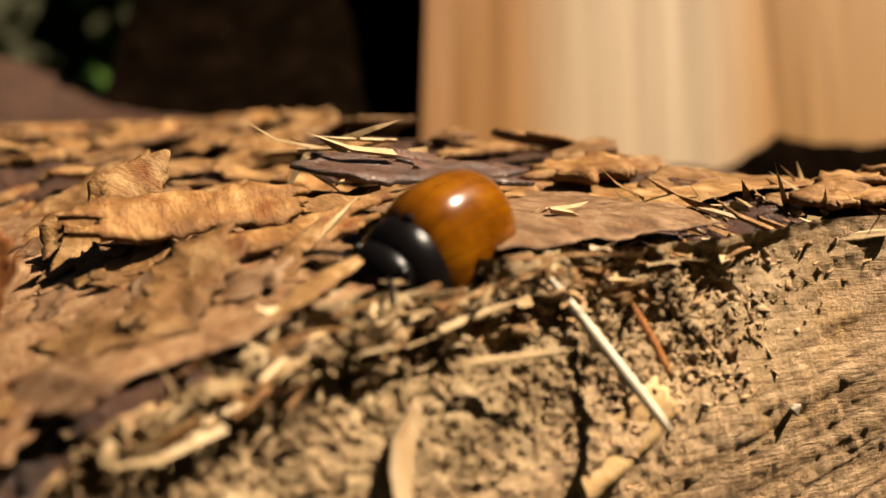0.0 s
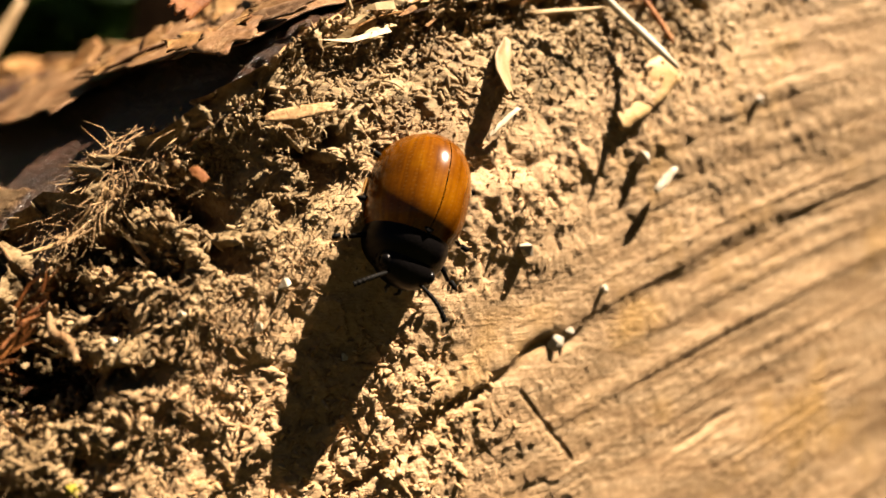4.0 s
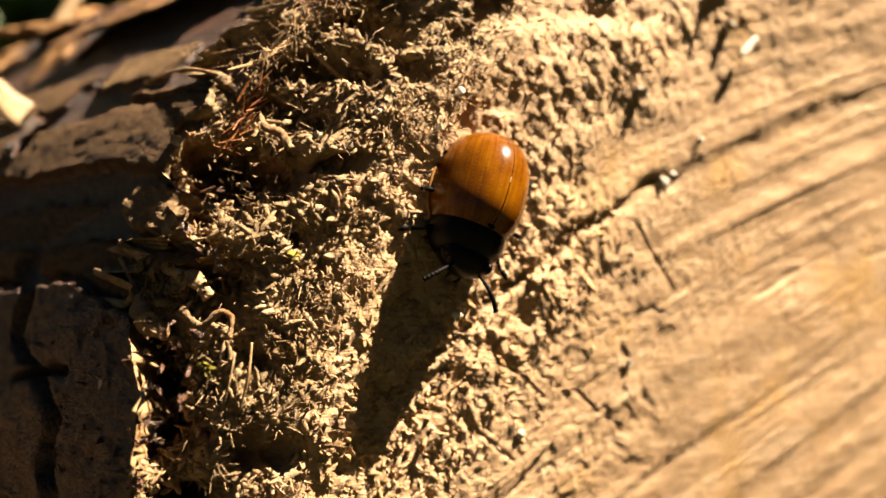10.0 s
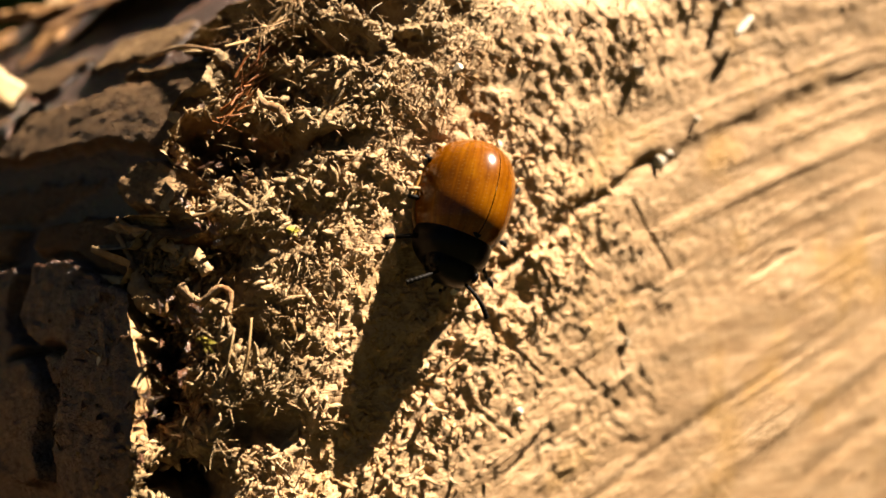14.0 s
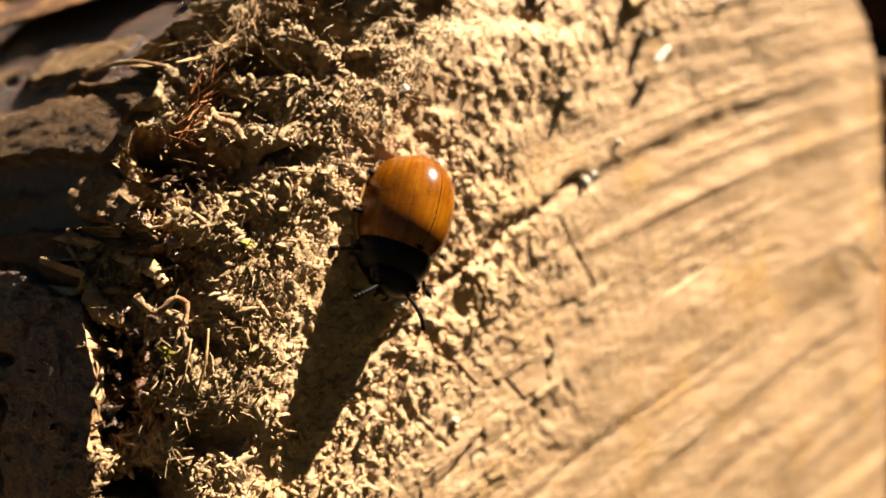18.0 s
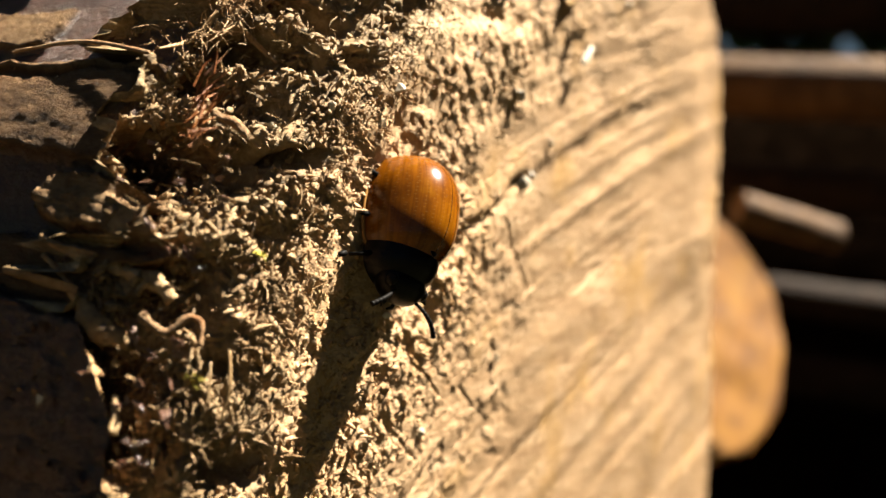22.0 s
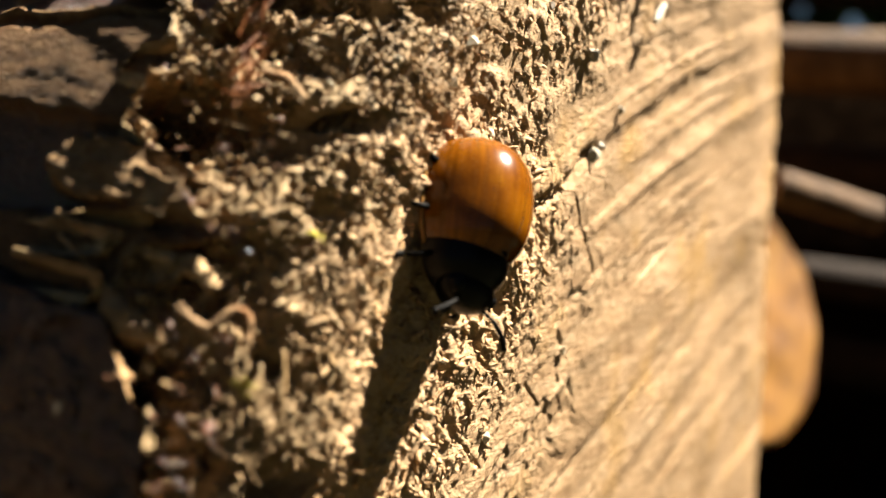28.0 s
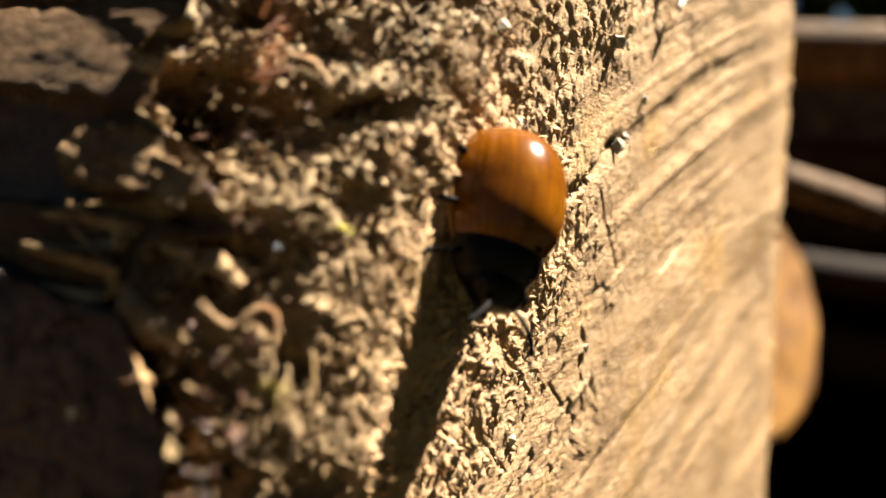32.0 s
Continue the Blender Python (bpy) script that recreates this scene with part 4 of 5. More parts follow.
def strand(name, points, radii, mat, label, seed, flat=0.6):
    """A lumpy strand of bast or bark through a few plan points."""
    pts = [Vector(p) for p in points]
    fine, rad = [], []
    for k in range(len(pts) - 1):
        a, b, c, d = pts[max(k - 1, 0)], pts[k], pts[k + 1], pts[min(k + 2, len(pts) - 1)]
        for j in range(9):
            w = j / 9
            fine.append(0.5 * ((2 * b) + (c - a) * w + (2 * a - 5 * b + 4 * c - d) * w**2 + (3 * b - a - 3 * c + d) * w**3))
            rad.append(radii[k] * (1 - w) + radii[k + 1] * w)
    fine.append(pts[-1])
    rad.append(radii[-1])
    n, m = len(fine), 10
    f = np.array([tuple(p) for p in fine])
    way = np.gradient(f, axis=0)
    way /= np.linalg.norm(way, axis=1, keepdims=True)
    up = np.cross(way, np.array([[-0.6, -0.7, 0.2]]))
    up /= np.linalg.norm(up, axis=1, keepdims=True)
    out = np.cross(way, up)
    A = np.linspace(0, 2 * math.pi, m, endpoint=False)[None, :]
    s = np.linspace(0, n * 0.12, n)[:, None]
    R = np.array(rad)[:, None] * (1 + 0.5 * fbm(s * 1.5 + seed, np.cos(A) * 1.2, seed, 3) + 0.35 * fbm(s * 5, np.sin(A) * 2 + seed, seed + 2, 2))
    v = f[:, None] + up[:, None] * (R * np.cos(A))[..., None] + out[:, None] * (R * flat * np.sin(A))[..., None]
    faces = [tuple(q) for q in grid_faces(n, m, True)] + [tuple(range(m))[::-1], tuple(range((n - 1) * m, n * m))]
    return part(name, v.reshape(-1, 3), faces, mat, log, label)


strand("bark_ridge", ((-7.0, 5.2, -0.50), (-6.95, 4.2, -0.80), (-6.75, 3.0, -1.05), (-6.35, 2.0, -1.30), (-6.2, 1.5, -1.75)), (0.08, 0.16, 0.15, 0.22, 0.18), BAST, "pale thin ridge of torn bark", 1)
strand("bark_ridge", ((-7.05, 5.0, -0.95), (-7.15, 4.1, -1.45), (-7.3, 3.3, -2.0), (-7.35, 2.6, -2.55), (-7.0, 2.1, -2.85)), (0.07, 0.10, 0.26, 0.36, 0.16), BAST, "lumpy ridge of torn bark", 2)
strand("bast_curl", ((-6.7, 2.0, -2.1), (-6.45, 1.4, -2.5), (-6.1, 1.0, -2.1), (-5.9, 0.8, -2.25), (-6.0, 0.7, -2.75)), (0.15, 0.13, 0.09, 0.08, 0.10), BAST, "curled strip of inner bark", 3)
strand("bast_straw", ((-5.73, 0.0, -2.8), (-5.95, -0.25, -3.6), (-6.1, -0.15, -4.5)), (0.035, 0.045, 0.03), PALE, "pale straw of bast", 4)
strand("bast_straw", ((-6.05, 0.3, -3.1), (-6.3, 0.1, -3.8), (-6.4, 0.2, -4.5)), (0.03, 0.035, 0.02), PALE, "pale straw of bast", 5)
strand("bast_root", ((-2.3, 3.5, 6.4), (-2.85, 3.7, 5.6), (-3.4, 3.95, 4.95), (-4.3, 4.2, 4.6)), (0.13, 0.10, 0.07, 0.04), PALE, "pale root-like thread over the bark's edge", 6)
strand("bast_root", ((-2.5, 3.4, 6.0), (-2.0, 2.9, 5.2), (-1.7, 2.2, 4.6)), (0.10, 0.09, 0.05), BAST, "root-like thread over the bark's edge", 7)
strand("bast_tuft", ((-4.15, 2.6, 3.35), (-4.2, 2.2, 2.95), (-4.0, 1.7, 2.75), (-3.95, 1.2, 2.35)), (0.06, 0.11, 0.13, 0.07), BAST, "pale fluffy tuft of torn wood", 8)
strand("bark_edge_line", ((-4.55, 4.3, 4.45), (-4.2, 7.0, 4.75), (-3.95, 10.0, 4.45)), (0.06, 0.08, 0.05), BAST, "pale torn edge of a bark layer", 9)
strand("bast_tip", ((-7.9, 1.5, -3.9), (-8.2, 1.2, -4.3), (-8.45, 1.0, -4.6)), (0.05, 0.08, 0.12), PALE, "pale tip of torn wood", 10)


LICHEN = streaky("lichen", (0.22, 0.20, 0.02), (0.38, 0.34, 0.04), (0.52, 0.48, 0.10), (1, 1, 1), 0.7, 2.0, 0.05)


def lichen(at, seed):
    root = thing("lichen", at, "tiny yellow-green tuft of lichen in the fibres", "lichen", "lichen tufts")
    rng = np.random.default_rng(seed)
    n = 14
    v, f = blades(rng.normal(0, 0.09, (n, 3)), rng.normal(0, 0.6, (n, 3)) + np.array([[0, -0.6, 0.2]]), rng.uniform(0.12, 0.32, n), rng.uniform(0.03, 0.06, n), rng)
    part("tuft", v, f, LICHEN, root, shade=False)


lichen((-4.23, 0.45, -0.53), 1)
lichen((-7.1, -0.15, -3.4), 2)


def chip(at, size, seed):
    root = thing("wood_chip", at, "tiny white crumb of wood on the cut end", "wood chip", "white crumbs")
    rng = random.Random(seed)
    bm = bmesh.new()
    for _ in range(14):
        d = Vector((rng.gauss(0, 1), rng.gauss(0, 0.8), rng.gauss(0, 1))).normalized() * rng.uniform(0.6, 1.0)
        bm.verts.new(d * size / 2 * U)
    bmesh.ops.convex_hull(bm, input=bm.verts)
    me = bpy.data.meshes.new("body")
    bm.to_mesh(me)
    bm.free()
    me.materials.append(CHIP)
    ob = new("body", me)
    ob.parent = root


for k, (x, z, size) in enumerate(((9.16, 5.1, 0.62), (11.04, 2.05, 0.62), (11.6, 2.4, 0.36), (14.26, 7.95, 0.62), (0.86, 4.29, 0.36), (0.17, 3.24, 0.32), (4.43, -6.22, 0.42), (9.72, -4.25, 0.36), (12.9, 3.7, 0.36), (-1.68, 3.51, 0.34), (1.17, -2.26, 0.36), (20.05, 10.2, 0.42), (-3.0, 2.8, 0.34), (3.0, 2.2, 0.26), (-8.0, -4.3, 0.6), (5.6, 6.0, 0.3))):
    chip((x, -float(cut_height(np.array(x), np.array(z))) - size * 0.22, z), size * 1.1, 200 + k)


# ---- the beetle ----
def beetle_materials():
    shell, nt, b = material("beetle_shell", 0.2)
    tc = nt.nodes.new("ShaderNodeTexCoord")
    stripe = node(nt, "ShaderNodeMapping", Scale=(0.9, 17.0, 1.0))
    nt.links.new(tc.outputs["UV"], stripe.inputs[0])
    lines = ramp(nt, noise_tex(nt, stripe.outputs[0], 1.0, 3, 0.6), [(0.38, (0, 0, 0)), (0.66, (1, 1, 1))])
    mp = node(nt, "ShaderNodeMapping", Scale=(2.5, 2.2, 1.0))
    nt.links.new(tc.outputs["UV"], mp.inputs[0])
    cloud = noise_tex(nt, mp.outputs[0], 1.0, 4)
    col = ramp(nt, cloud, [(0.25, (0.040, 0.0105, 0.0003)), (0.5, (0.104, 0.0325, 0.0004)), (0.75, (0.170, 0.064, 0.0008))])
    col = mixed(nt, col, (0.024, 0.006, 0.0002), mixed(nt, (0, 0, 0), lines, 0.5))
    nt.links.new(col, b.inputs["Base Color"])
    b.inputs["Coat Weight"].default_value = 0.12
    b.inputs["Specular IOR Level"].default_value = 0.14
    b.inputs["Coat Roughness"].default_value = 0.10
    # rows of pits, their glints put in as paler dots of colour
    rows = node(nt, "ShaderNodeMapping", Scale=(30.0, 9.0, 1.0))
    nt.links.new(tc.outputs["UV"], rows.inputs[0])
    away = node(nt, "ShaderNodeTexVoronoi", Scale=1.0, Randomness=0.4)
    away.voronoi_dimensions = "2D"
    nt.links.new(rows.outputs[0], away.inputs["Vector"])
    pits = ramp(nt, away.outputs["Distance"], [(0.05, (1, 1, 1)), (0.20, (0, 0, 0))])
    col = mixed(nt, col, (0.30, 0.18, 0.05), mixed(nt, (0, 0, 0), pits, 0.09))
    nt.links.new(col, b.inputs["Base Color"])
    bump(nt, b, pits, -0.004, 0.06)
    black, nt, b = material("beetle_black", 0.3)
    b.inputs["Specular IOR Level"].default_value = 0.09
    b.inputs["Base Color"].default_value = (0.0025, 0.002, 0.002, 1)
    bump(nt, b, noise_tex(nt, coords(nt, (1, 1, 1)), 9.0, 3), 0.02, 0.5)
    return shell, black


SHELL, BLACK = beetle_materials()
DULL, _, _ = material("beetle_leg", 0.6)
DULL.node_tree.nodes["Principled BSDF"].inputs["Base Color"].default_value = (0.003, 0.0025, 0.002, 1)
DULL.node_tree.nodes["Principled BSDF"].inputs["Specular IOR Level"].default_value = 0.04
MARGIN, _, _ = material("beetle_rim", 0.3)
MARGIN.node_tree.nodes["Principled BSDF"].inputs["Base Color"].default_value = (0.17, 0.088, 0.023, 1)


def dome(x0, x1, width, height, low, side=0, n=26, m=22, front=2.2, back=2.2, margin=0.0):
    """A rounded shield from x0 to x1; side +1 or -1 keeps one half. Returns points, faces, and a grid of (along, across)."""
    s = np.linspace(0, 1, n)
    sx = -np.cos(s * math.pi) * 0.5 + 0.5
    a0, a1 = (0.012, math.pi / 2) if side else (-math.pi / 2, math.pi / 2)
    a = np.linspace(a0, a1, m)
    S, A = np.meshgrid(sx, a, indexing="ij")
    q = 2 * S - 1
    p = np.where(q < 0, back, front)
    prof = np.clip(1 - np.abs(q) ** p, 0, 1) ** (1 / p)
    w, h = width / 2 * np.maximum(prof, 0.02), height * np.maximum(prof ** 0.9, 0.02)
    sg = side if side else 1
    y = sg * w * np.sin(A) * (1 + margin * np.clip(np.abs(A) / (math.pi / 2) - 0.85, 0, 1))
    z = low + h * np.cos(A)
    x = x0 + (x1 - x0) * S
    return np.stack([x, y, z], -1).reshape(-1, 3), grid_faces(n, m), (S, A / (math.pi / 2))


def outward(v, f):
    """The faces, turned so that they look away from the middle of the body."""
    v, f = np.asarray(v, float), np.asarray(f)
    a, b, c, d = (v[f[:, k]] for k in range(4))
    n = np.cross(c - a, d - b)
    way = (a + b + c + d) / 4 - np.array([v[:, 0].mean(), 0.0, 0.2])
    return f[:, ::-1] if (n * way).sum() < 0 else f


def uv_grid(ob, S, A):
    me = ob.data
    uv = me.uv_layers.new(name="uv")
    s, a = S.ravel(), np.abs(A).ravel()
    idx = np.zeros(len(me.loops), int)
    me.loops.foreach_get("vertex_index", idx)
    uv.data.foreach_set("uv", np.stack([s[idx], a[idx]], 1).ravel())


def tube(points, radii, n=8):
    pts = [Vector(p) for p in points]
    v = []
    for k, p in enumerate(pts):
        d = (pts[min(k + 1, len(pts) - 1)] - pts[max(k - 1, 0)]).normalized()
        a = d.orthogonal().normalized()
        b = d.cross(a)
        for j in range(n):
            t = 2 * math.pi * j / n
            v.append(p + (a * math.cos(t) + b * math.sin(t)) * radii[k])
    f = [tuple(q) for q in grid_faces(len(pts), n, True)]
    v += [pts[0], pts[-1]]
    c0, c1 = len(v) - 2, len(v) - 1
    last = (len(pts) - 1) * n
    f += [(c0, (j + 1) % n, j) for j in range(n)] + [(c1, last + j, last + (j + 1) % n) for j in range(n)]
    return [tuple(p) for p in v], f


def ball(center, size, n=14, m=10):
    a, b = np.meshgrid(np.linspace(0.02, math.pi - 0.02, m), np.linspace(0, 2 * math.pi, n, endpoint=False), indexing="ij")
    v = np.stack([np.sin(a) * np.cos(b) * size[0], np.sin(a) * np.sin(b) * size[1], np.cos(a) * size[2]], -1).reshape(-1, 3) + np.array(center)
    return v, [tuple(q) for q in grid_faces(m, n, True)]


JOINTED = []


def build_beetle():
    beetle = thing("beetle", (0, 0, 0), "glossy amber-brown leaf beetle with black head, walking", "beetle")
    for side in (1, -1):
        v, f, (S, A) = dome(-2.2, 1.36, 2.84, 1.98, 0.28, side, 120, 64, 2.8, 2.3)
        ob = part("wing_case", v, outward(v, f), SHELL, beetle)
        uv_grid(ob, S, A)
        edge = np.asarray(v).reshape(120, 64, 3)[4:116:2, -1]
        part("margin", *tube([(p[0], p[1] + side * 0.03, p[2]) for p in edge], [0.055] * len(edge), 6), MARGIN, ob, "thin pale translucent rim")
    v, f, _ = dome(0.1, 2.0, 2.42, 1.48, 0.24, 0, 60, 48, 2.2, 2.6)
    part("pronotum", v, outward(v, f), BLACK, beetle, "glossy black shield")
    v, f = ball((1.78, 0, 0.70), (0.58, 0.86, 0.64), 28, 20)
    head = part("head", v, f, BLACK, beetle, "black head")
    for side in (1, -1):
        v, f = ball((1.90, side * 0.66, 0.92), (0.2, 0.16, 0.24))
        part("eye", v, f, BLACK, head)
        pts, rad = [], []
        for k in range(34):
            s = k / 33
            pts.append((2.1 + 0.85 * s, side * (0.38 + 0.95 * s), 0.85 + 0.25 * math.sin(s * 2.6)))
            rad.append((0.045 + 0.035 * s) * (0.7 + 0.45 * abs(math.sin(s * 11 * math.pi / 1.0 * 0.95 + 0.4))))
        v, f = tube(pts, rad, 7)
        feeler = part("antenna", v, f, DULL, head, "beaded black feeler")
        JOINTED.append((feeler, Vector((2.1, side * 0.38, 0.85)), side, 9.0, 1.0))
        v, f = tube([(2.15, side * 0.16, 0.5), (2.35, side * 0.2, 0.3), (2.38, side * 0.12, 0.16)], [0.07, 0.06, 0.03], 7)
        part("palp", v, f, BLACK, head)
    v, f = ball((-0.35, 0, 0.55), (1.75, 1.15, 0.38))
    part("underside", v, f, BLACK, beetle, "black belly")
    v, f = plate(0.36, 0.30, 0.06, -0.25, 0.05, 3, 7, 7, 0.8)
    v = v + np.array([0.96, 0, 1.80])
    part("scutellum", v, f, BLACK, beetle, "small black triangle")
    for side in (1, -1):
        for x, reach, ahead in ((1.05, 1.70, 0.35), (0.15, 1.85, -0.05), (-0.75, 1.85, -0.75)):
            leg = part("leg", *tube([(x, side * 0.7, 0.36), (x + ahead * 0.5, side * (reach - 0.55), 0.50)], [0.10, 0.085]), DULL, beetle, "thin black leg")
            JOINTED.append((leg, Vector((x, side * 0.7, 0.36)), 1.0 if (x > 1 or x < -0.5) == (side > 0) else -1.0, 13.0, 0.0))
            part("shin", *tube([(x + ahead * 0.5, side * (reach - 0.55), 0.50), (x + ahead * 0.95, side * (reach - 0.1), 0.10)], [0.08, 0.055]), DULL, leg)
            part("foot", *tube([(x + ahead * 0.95, side * reach, 0.10), (x + ahead * 1.25, side * (reach + 0.18), 0.03), (x + ahead * 1.5, side * (reach + 0.25), 0.05)], [0.075, 0.085, 0.04]), DULL, leg)
    return beetle


beetle = build_beetle()


def crawl(x, y, z, heading, normal):
    """A pose of the beetle: plan point under its belly, the way it heads, and the way its back faces."""
    return Matrix.Translation(Vector((x, y, z)) * U + BASE) @ frame_of(normal, heading).to_4x4()


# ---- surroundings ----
# darker copy of the stick bark, with shade put into its colour
SHADED_STICK = streaky("stick_bark_shaded", (0.02, 0.011, 0.006), (0.05, 0.029, 0.015), (0.10, 0.06, 0.032), (1, 0.2, 1), 0.8, 0.6, 0.2, k=0.22)
GROUND = streaky("forest_floor", (0.008, 0.010, 0.004), (0.016, 0.018, 0.007), (0.035, 0.035, 0.014), (0.05, 0.05, 0.05), 0.9, 1.0, 1.0, spot=(0.018, 0.03, 0.008), k=0.8)
gx, gy = np.meshgrid(np.concatenate([-np.geomspace(400, 0.2, 26), np.geomspace(0.2, 400, 26)]), np.concatenate([-np.geomspace(400, 0.2, 26), np.geomspace(0.2, 400, 26)]), indexing="ij")
gz = -0.0 + 0.01 * fbm(gx * 2, gy * 2, 50, 3) * smooth(0.0, 1.0, np.hypot(gx, gy))
ground = new("ground", put_mesh("ground", np.stack([gx, gy, gz - 0.02], -1).reshape(-1, 3), grid_faces(52, 52), GROUND))
tagged(ground, "dark leafy woodland ground", "ground", kind="structure")


def round_log(name, start, end, radius, bark_mat, label, seed, group="logs in the pile", end_mat=None):
    """A lying log with bark, two cut ends and slightly uneven girth."""
    a, b = Vector(start), Vector(end)
    root = thing(name, start, label, "log", group)
    d = (b - a)
    length = d.length
    turn = frame_of(d.orthogonal(), d).to_4x4()
    root.matrix_world = Matrix.Translation(a * U + BASE) @ turn
    s, th = np.meshgrid(np.linspace(0, length, 40), np.linspace(0, 2 * math.pi, 56, endpoint=False), indexing="ij")
    r = radius * (1 + 0.05 * fbm(s / radius * 0.5, np.cos(th) * 2 + seed, seed, 3) + 0.05 * fbm(s / radius * 2, th * 4, seed + 1, 3) * np.sin(th / 2) ** 2)
    v = np.stack([s, r * np.cos(th), r * np.sin(th)], -1).reshape(-1, 3)
    part("bark", v, grid_faces(40, 56, True), bark_mat, root)
    for k, x in ((0, 0.0), (39, length)):
        rr, t2 = np.meshgrid(np.linspace(0.02, 1.0, 12), np.linspace(0, 2 * math.pi, 56, endpoint=False), indexing="ij")
        R2 = rr * r[k][None, :] * 0.97
        bulge = (0.3 * fbm(R2 * np.cos(t2) * 0.3, R2 * np.sin(t2) * 0.3, seed + 3, 3)) - 0.2
        e = np.stack([x + (-1 if k == 0 else 1) * (bulge + 0.35), R2 * np.cos(t2), R2 * np.sin(t2)], -1).reshape(-1, 3)
        part("cut_end", e, grid_faces(12, 56, True), end_mat or SPLIT, root, "sawn tan end")
    return root


round_log("log", (80, 14.5, -8), (148, 108, -75), 14.5, ORANGE, "barked orange log with a sun-lit end", 61, end_mat=ORANGE)
# all but the first log have shade painted into their bark
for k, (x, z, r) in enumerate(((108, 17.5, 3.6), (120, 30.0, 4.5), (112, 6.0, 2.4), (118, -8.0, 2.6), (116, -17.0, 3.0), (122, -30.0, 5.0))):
    round_log("log", (x, -60, z - 1), (x + 14, 110, z + 1), r, STICK if k < 1 else SHADED_STICK, "thin brown log lying in the pile", 70 + k)
round_log("stick", (77.8, 8.2, 2.4), (85.3, 0.6, 0.5), 1.5, STICK, "brown stick lying across the log end", 78, "")
# sunlit in fact; their bark colour stands in for deep shade
round_log("log", (172, -120, -30), (187, 160, -30), 60.0, SHADE_BARK, "thick log with shade painted into its near-black bark", 80)
round_log("log", (53, 110, -30), (107, 73, -30), 60.0, SHADE_BARK, "thick log with shade painted into its near-black bark", 81)


round_log("log", (-21, 1, -54.6), (-21, 150, -54.6), 35.0, STICK, "thick brown log at the bottom of the pile", 82)
round_log("log", (50, 2, -54.6), (50, 150, -54.6), 35.0, STICK, "thick brown log at the bottom of the pile", 83)
for y in (-52, 102):
    round_log("stake", (114, y, -90), (116, y, 40), 3.0, STICK, "thin brown stake holding the pile", 84, "stakes")


def cleft_material():
    m, nt, b = material("cleft_wood", 0.6)
    v = coords(nt, (1, 0.4, 0.03))
    sep = nt.nodes.new("ShaderNodeSeparateXYZ")
    nt.links.new(coords(nt, (1, 1, 1)), sep.inputs[0])
    shift = nt.nodes.new("ShaderNodeMath")
    shift.operation = "MULTIPLY_ADD"
    shift.inputs[1].default_value = 1 / 44
    shift.inputs[2].default_value = 0.5
    nt.links.new(sep.outputs["X"], shift.inputs[0])
    band = ramp(nt, shift.outputs[0], [(0.0, (0.107, 0.048, 0.010)), (0.17, (0.136, 0.063, 0.012)), (0.27, (0.196, 0.143, 0.085)), (0.50, (0.216, 0.165, 0.105)), (0.64, (0.146, 0.073, 0.016)), (1.0, (0.152, 0.079, 0.019))])
    fine = ramp(nt, noise_tex(nt, v, 0.8, 5), [(0.3, (0.82, 0.78, 0.72)), (0.7, (1.06, 1.06, 1.06))])
    nt.links.new(mixed(nt, band, fine, 1.0, "MULTIPLY"), b.inputs["Base Color"])
    bump(nt, b, noise_tex(nt, v, 2.0, 5), 0.1)
    return m


CLEFT = cleft_material()


def build_split_log():
    """A split piece leaning upright behind the log, its cleft face in the sun."""
    root = thing("split_log", (55.4, 25.5, -30), "split firewood piece with pale sun-lit cleft face", "firewood")
    u, w = np.meshgrid(np.linspace(-22, 22, 90), np.linspace(-70, 75, 40), indexing="ij")
    depth = 0.6 * fbm(u * 0.16, w * 0.012, 90, 3) + 0.12 * fbm(u * 0.8, w * 0.03, 91, 3) - 0.3 * np.exp(-((u - 7 + 0.6 * fbm(w * 0.03, w * 0, 92, 2)) / 0.8) ** 2)
    face = np.stack([u, -depth, w], -1).reshape(-1, 3)
    back = np.stack([u, 10 * np.sqrt(np.clip(1 - (u / 22.5) ** 2, 0, 1)) + 1.0, w], -1).reshape(-1, 3)
    part("cleft_face", face, grid_faces(90, 40), CLEFT, root, "pale cleft wood with orange streaks")
    part("bark", back, grid_faces(90, 40), STICK, root)
    for j in (0, 39):
        ring = np.concatenate([face.reshape(90, 40, 3)[:, j], back.reshape(90, 40, 3)[::-1, j]])
        part("cut_end", ring, [tuple(range(180))], SPLIT, root)
    root.rotation_euler = (radians(-30), 0, radians(-27))


build_split_log()


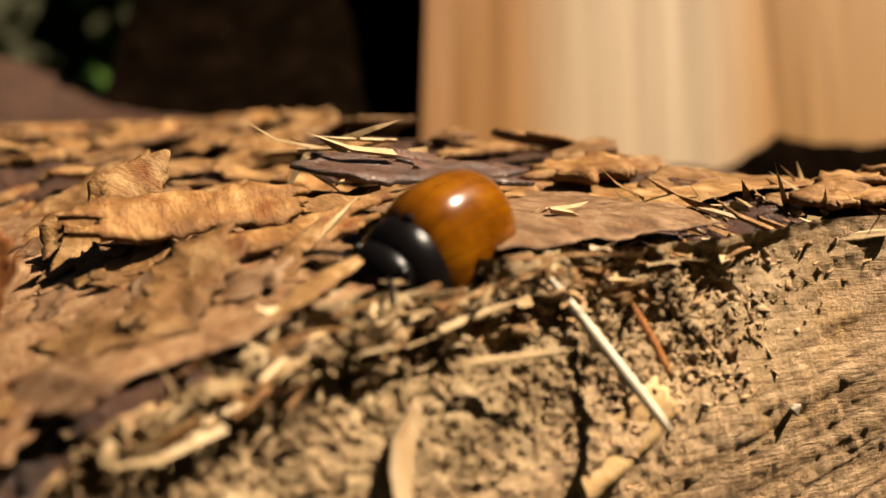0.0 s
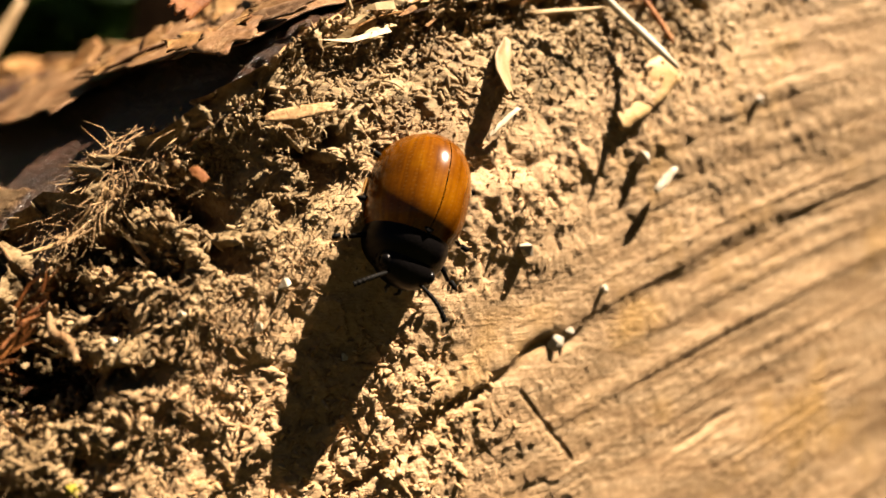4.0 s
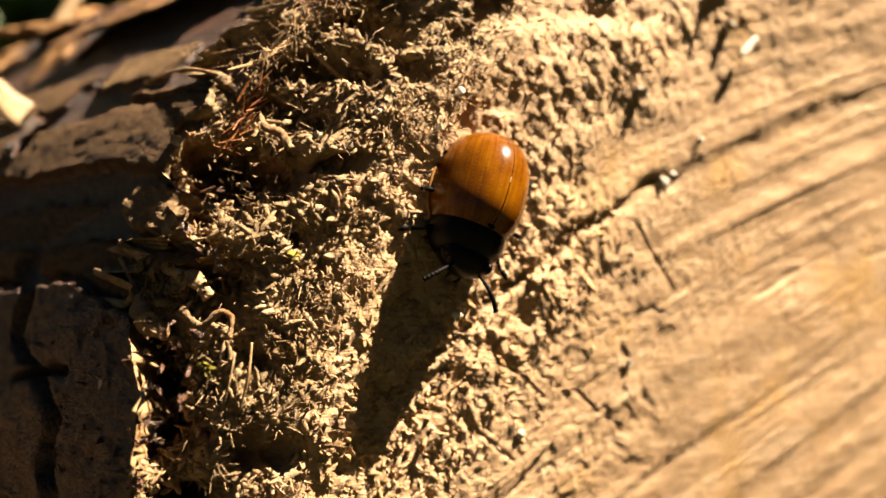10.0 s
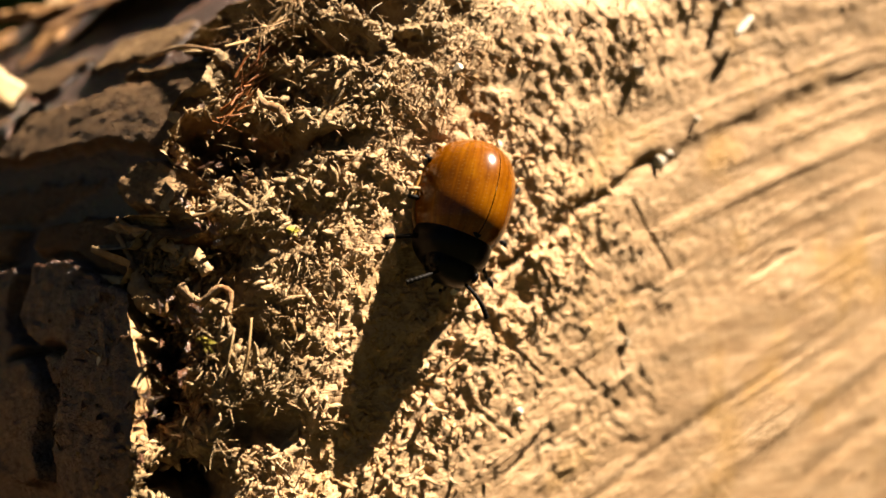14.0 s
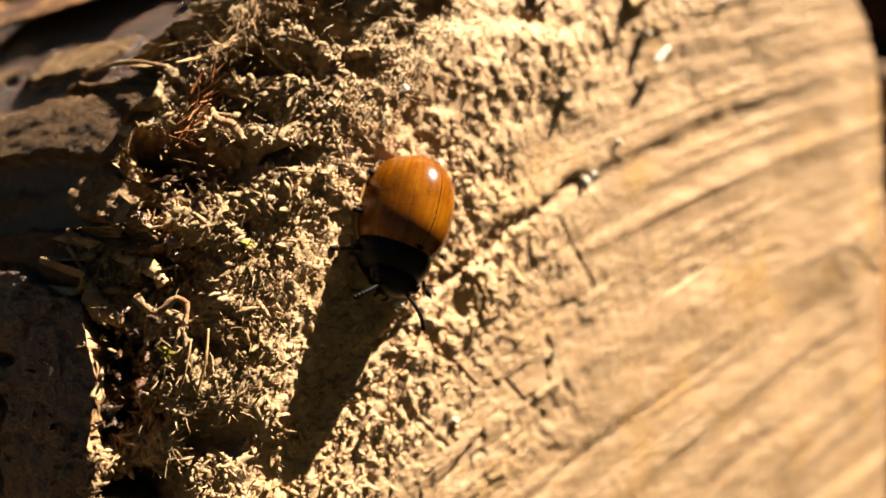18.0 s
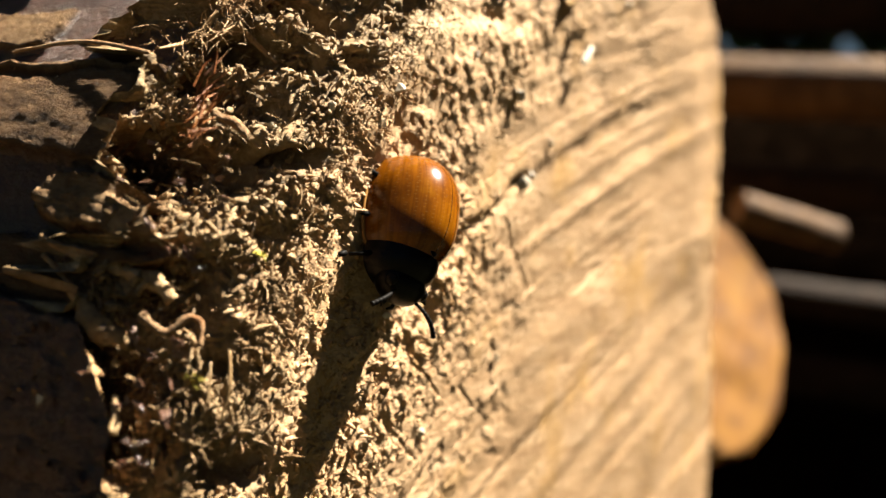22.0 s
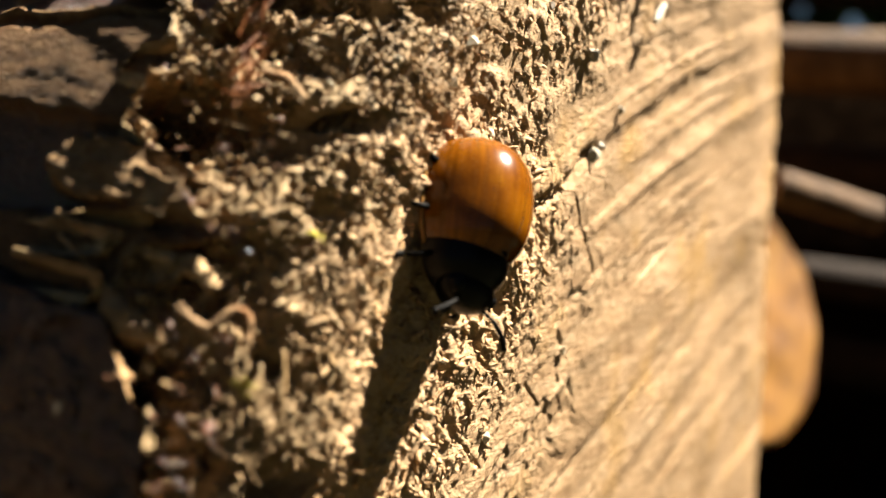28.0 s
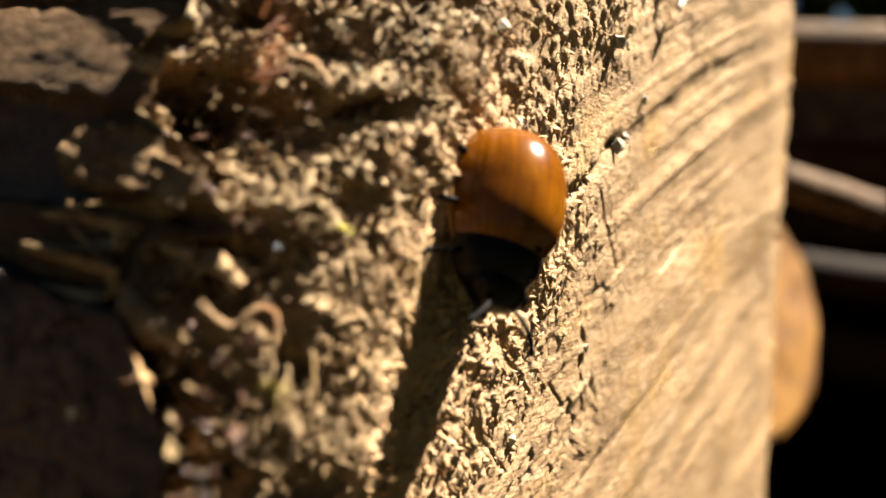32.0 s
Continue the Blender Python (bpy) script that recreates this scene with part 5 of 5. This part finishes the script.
def build_sky_screen():
    """Leafy shrubs ringing the pile, mostly unseen, added to block skylight; open overhead."""
    rng = np.random.default_rng(8)
    leaf_mat, nt, b = material("leaf", 0.5)
    geo = nt.nodes.new("ShaderNodeNewGeometry")
    nt.links.new(ramp(nt, geo.outputs["Random Per Island"], [(0, (0.014, 0.032, 0.004)), (0.6, (0.030, 0.062, 0.008)), (1, (0.07, 0.115, 0.016))]), b.inputs["Base Color"])
    for k in range(14):
        a = 2 * math.pi * k / 14 + 0.2
        # gap on the left lets skylight reach the bark
        if 1.75 < a < 4.15:
            continue
        way = math.atan2(math.sin(a), math.cos(a))
        # tallest behind the camera, to keep sky off the cut end
        tall = 1.9 if -2.8 < way < -1.25 else 1.2 if -1.25 <= way < 0.6 else 0.75
        root = new("shrub")
        root.location = (1.05 * math.cos(a), 1.05 * math.sin(a), -0.02)
        tagged(root, "leafy green shrub, one of a ring added to block skylight", "shrub", "shrubs")
        stem, f = tube([(0, 0, 0), (0.02, 0.01, 0.3), (-0.01, 0.03, 0.6)], [0.02, 0.014, 0.006], 8)
        ob = part("stem", np.array(stem) / U, f, STICK, root)
        n = 2600
        p = rng.normal(size=(n, 3))
        p /= np.linalg.norm(p, axis=1, keepdims=True)
        p *= (rng.random((n, 1)) ** 0.4) * np.array([[0.34, 0.34, 0.42 * tall]]) * (0.8 + 0.4 * vnoise(p[:, :1] * 4, p[:, 2:] * 4, k))
        p[:, 2] += 0.42 * tall
        d = rng.normal(size=(n, 3))
        d /= np.linalg.norm(d, axis=1, keepdims=True)
        e = np.cross(d, rng.normal(size=(n, 3)))
        e /= np.linalg.norm(e, axis=1, keepdims=True)
        L = rng.uniform(0.02, 0.045, (n, 1))
        v = np.stack([p - d * L, p + e * L * 0.45, p + d * L, p - e * L * 0.45], 1)
        v[:, 2] += np.cross(d, e) * L * 0.3
        part("foliage", v.reshape(-1, 3) / U, np.arange(n * 4).reshape(-1, 4), leaf_mat, root, "small green leaves", False)


build_sky_screen()


def motions():
    """What moves: the beetle walks over the rim and down the cut end."""
    walk(beetle, [
        (0.0, crawl(11.0, 3.7, 13.32, (-0.94, -0.26, -0.22), (-0.20, -0.25, 0.95))),
        (0.5, crawl(8.35, 2.05, 12.20, (-0.52, -0.80, -0.30), (-0.18, -0.30, 0.93))),
        (1.0, crawl(6.78, 1.63, 12.17, (-0.75, 0.45, -0.55), (-0.30, -0.75, 0.60))),
        (1.5, crawl(6.55, 2.0, 11.45, (-0.72, 0.05, -0.62), (-0.18, -0.93, 0.34))),
        (2.0, crawl(4.89, 0.78, 9.59, (-0.15, 0.00, -1.00), (-0.12, -0.88, 0.45))),
        (2.5, crawl(4.73, 0.38, 8.23, (-0.10, 0.00, -1.00), (-0.12, -0.88, 0.45))),
        (3.0, crawl(4.52, 0.08, 7.32, (-0.10, 0.00, -1.00), (-0.12, -0.88, 0.45))),
        (3.5, crawl(4.67, -0.12, 6.52, (-0.20, 0.00, -1.00), (-0.12, -0.88, 0.45))),
        (5.5, crawl(3.99, -0.20, 4.83, (-0.95, 0.00, -1.00), (-0.15, -0.95, 0.27))),
        (6.0, crawl(2.96, -0.20, 4.08, (-0.95, 0.00, -1.00), (-0.15, -0.95, 0.27))),
        (6.5, crawl(2.36, -0.20, 3.66, (-0.82, 0.00, -1.00), (-0.15, -0.95, 0.27))),
        (7.0, crawl(2.14, -0.20, 3.18, (-0.66, 0.00, -1.00), (-0.15, -0.95, 0.27))),
        (7.5, crawl(1.58, -0.20, 2.54, (-0.52, 0.00, -1.00), (-0.15, -0.95, 0.27))),
        (8.0, crawl(1.31, -0.20, 1.96, (-0.43, 0.00, -1.00), (-0.15, -0.95, 0.27))),
        (8.5, crawl(1.14, -0.20, 1.48, (-0.40, 0.00, -1.00), (-0.15, -0.95, 0.27))),
        (9.0, crawl(0.99, -0.20, 1.15, (-0.40, 0.00, -1.00), (-0.15, -0.95, 0.27))),
        (9.5, crawl(1.45, -0.20, 1.13, (-0.40, 0.00, -1.00), (-0.15, -0.95, 0.27))),
        (10.0, crawl(1.39, -0.20, 0.91, (-0.40, 0.00, -1.00), (-0.15, -0.95, 0.27))),
        (10.5, crawl(1.37, -0.20, 0.57, (-0.40, 0.00, -1.00), (-0.15, -0.95, 0.27))),
        (11.0, crawl(1.12, -0.20, 0.31, (-0.40, 0.00, -1.00), (-0.15, -0.95, 0.27))),
        (12.0, crawl(1.17, -0.20, -0.00, (-0.40, 0.00, -1.00), (-0.15, -0.95, 0.27))),
        (13.0, crawl(0.94, -0.20, -0.08, (-0.40, 0.00, -1.00), (-0.15, -0.95, 0.27))),
        (15.5, crawl(0.94, -0.20, 0.08, (-0.40, 0.00, -1.00), (-0.15, -0.95, 0.27))),
        (16.0, crawl(0.80, -0.20, -0.01, (-0.40, 0.00, -1.00), (-0.15, -0.95, 0.27))),
        (17.0, crawl(0.77, -0.20, -0.05, (-0.40, 0.00, -1.00), (-0.15, -0.95, 0.27))),
        (17.5, crawl(0.74, -0.20, -0.06, (-0.40, 0.00, -1.00), (-0.15, -0.95, 0.27))),
        (18.0, crawl(0.76, -0.20, 0.05, (-0.40, 0.00, -1.00), (-0.15, -0.95, 0.27))),
        (18.5, crawl(0.85, -0.20, -0.12, (-0.40, 0.00, -1.00), (-0.15, -0.95, 0.27))),
        (19.0, crawl(0.61, -0.20, -0.04, (-0.40, 0.00, -1.00), (-0.15, -0.95, 0.27))),
        (20.0, crawl(0.99, -0.20, 0.04, (-0.40, 0.00, -1.00), (-0.15, -0.95, 0.27))),
        (21.0, crawl(1.12, -0.20, -0.04, (-0.40, 0.00, -1.00), (-0.15, -0.95, 0.27))),
        (22.0, crawl(1.07, -0.20, 0.16, (-0.40, 0.00, -1.00), (-0.15, -0.95, 0.27))),
        (23.0, crawl(1.03, -0.20, 0.15, (-0.40, 0.00, -1.00), (-0.15, -0.95, 0.27))),
        (24.0, crawl(1.14, -0.20, 0.29, (-0.40, 0.00, -1.00), (-0.15, -0.95, 0.27))),
        (25.0, crawl(0.45, -0.20, -0.15, (-0.40, 0.00, -1.00), (-0.15, -0.95, 0.27))),
        (27.5, crawl(0.61, -0.20, -0.35, (-0.40, 0.00, -1.00), (-0.15, -0.95, 0.27))),
        (28.0, crawl(0.70, -0.20, -0.29, (-0.40, 0.00, -1.00), (-0.15, -0.95, 0.27))),
        (29.0, crawl(0.68, -0.20, -0.34, (-0.40, 0.00, -1.00), (-0.15, -0.95, 0.27))),
        (30.0, crawl(0.78, -0.20, -0.24, (-0.40, 0.00, -1.00), (-0.15, -0.95, 0.27))),
        (31.0, crawl(0.81, -0.20, -0.26, (-0.40, 0.00, -1.00), (-0.15, -0.95, 0.27))),
        (32.0, crawl(0.67, -0.20, -0.32, (-0.40, 0.00, -1.00), (-0.15, -0.95, 0.27))),
    ])
    # legs step in two sets of three until nine seconds, then rest; feelers go on feeling
    for limb, joint, sign, degrees, late in JOINTED:
        rows = []
        for k in range(0, 129):
            s = k * 0.25
            going = late * 0.6 if s > 9 else 1.0
            a = radians(degrees) * sign * going * math.sin(s * (7.0 if late == 0 else 2.3))
            j = joint * U
            rows.append((s, Matrix.Translation(j) @ Matrix.Rotation(a, 4, "Z") @ Matrix.Translation(-j)))
        walk(limb, rows)


motions()
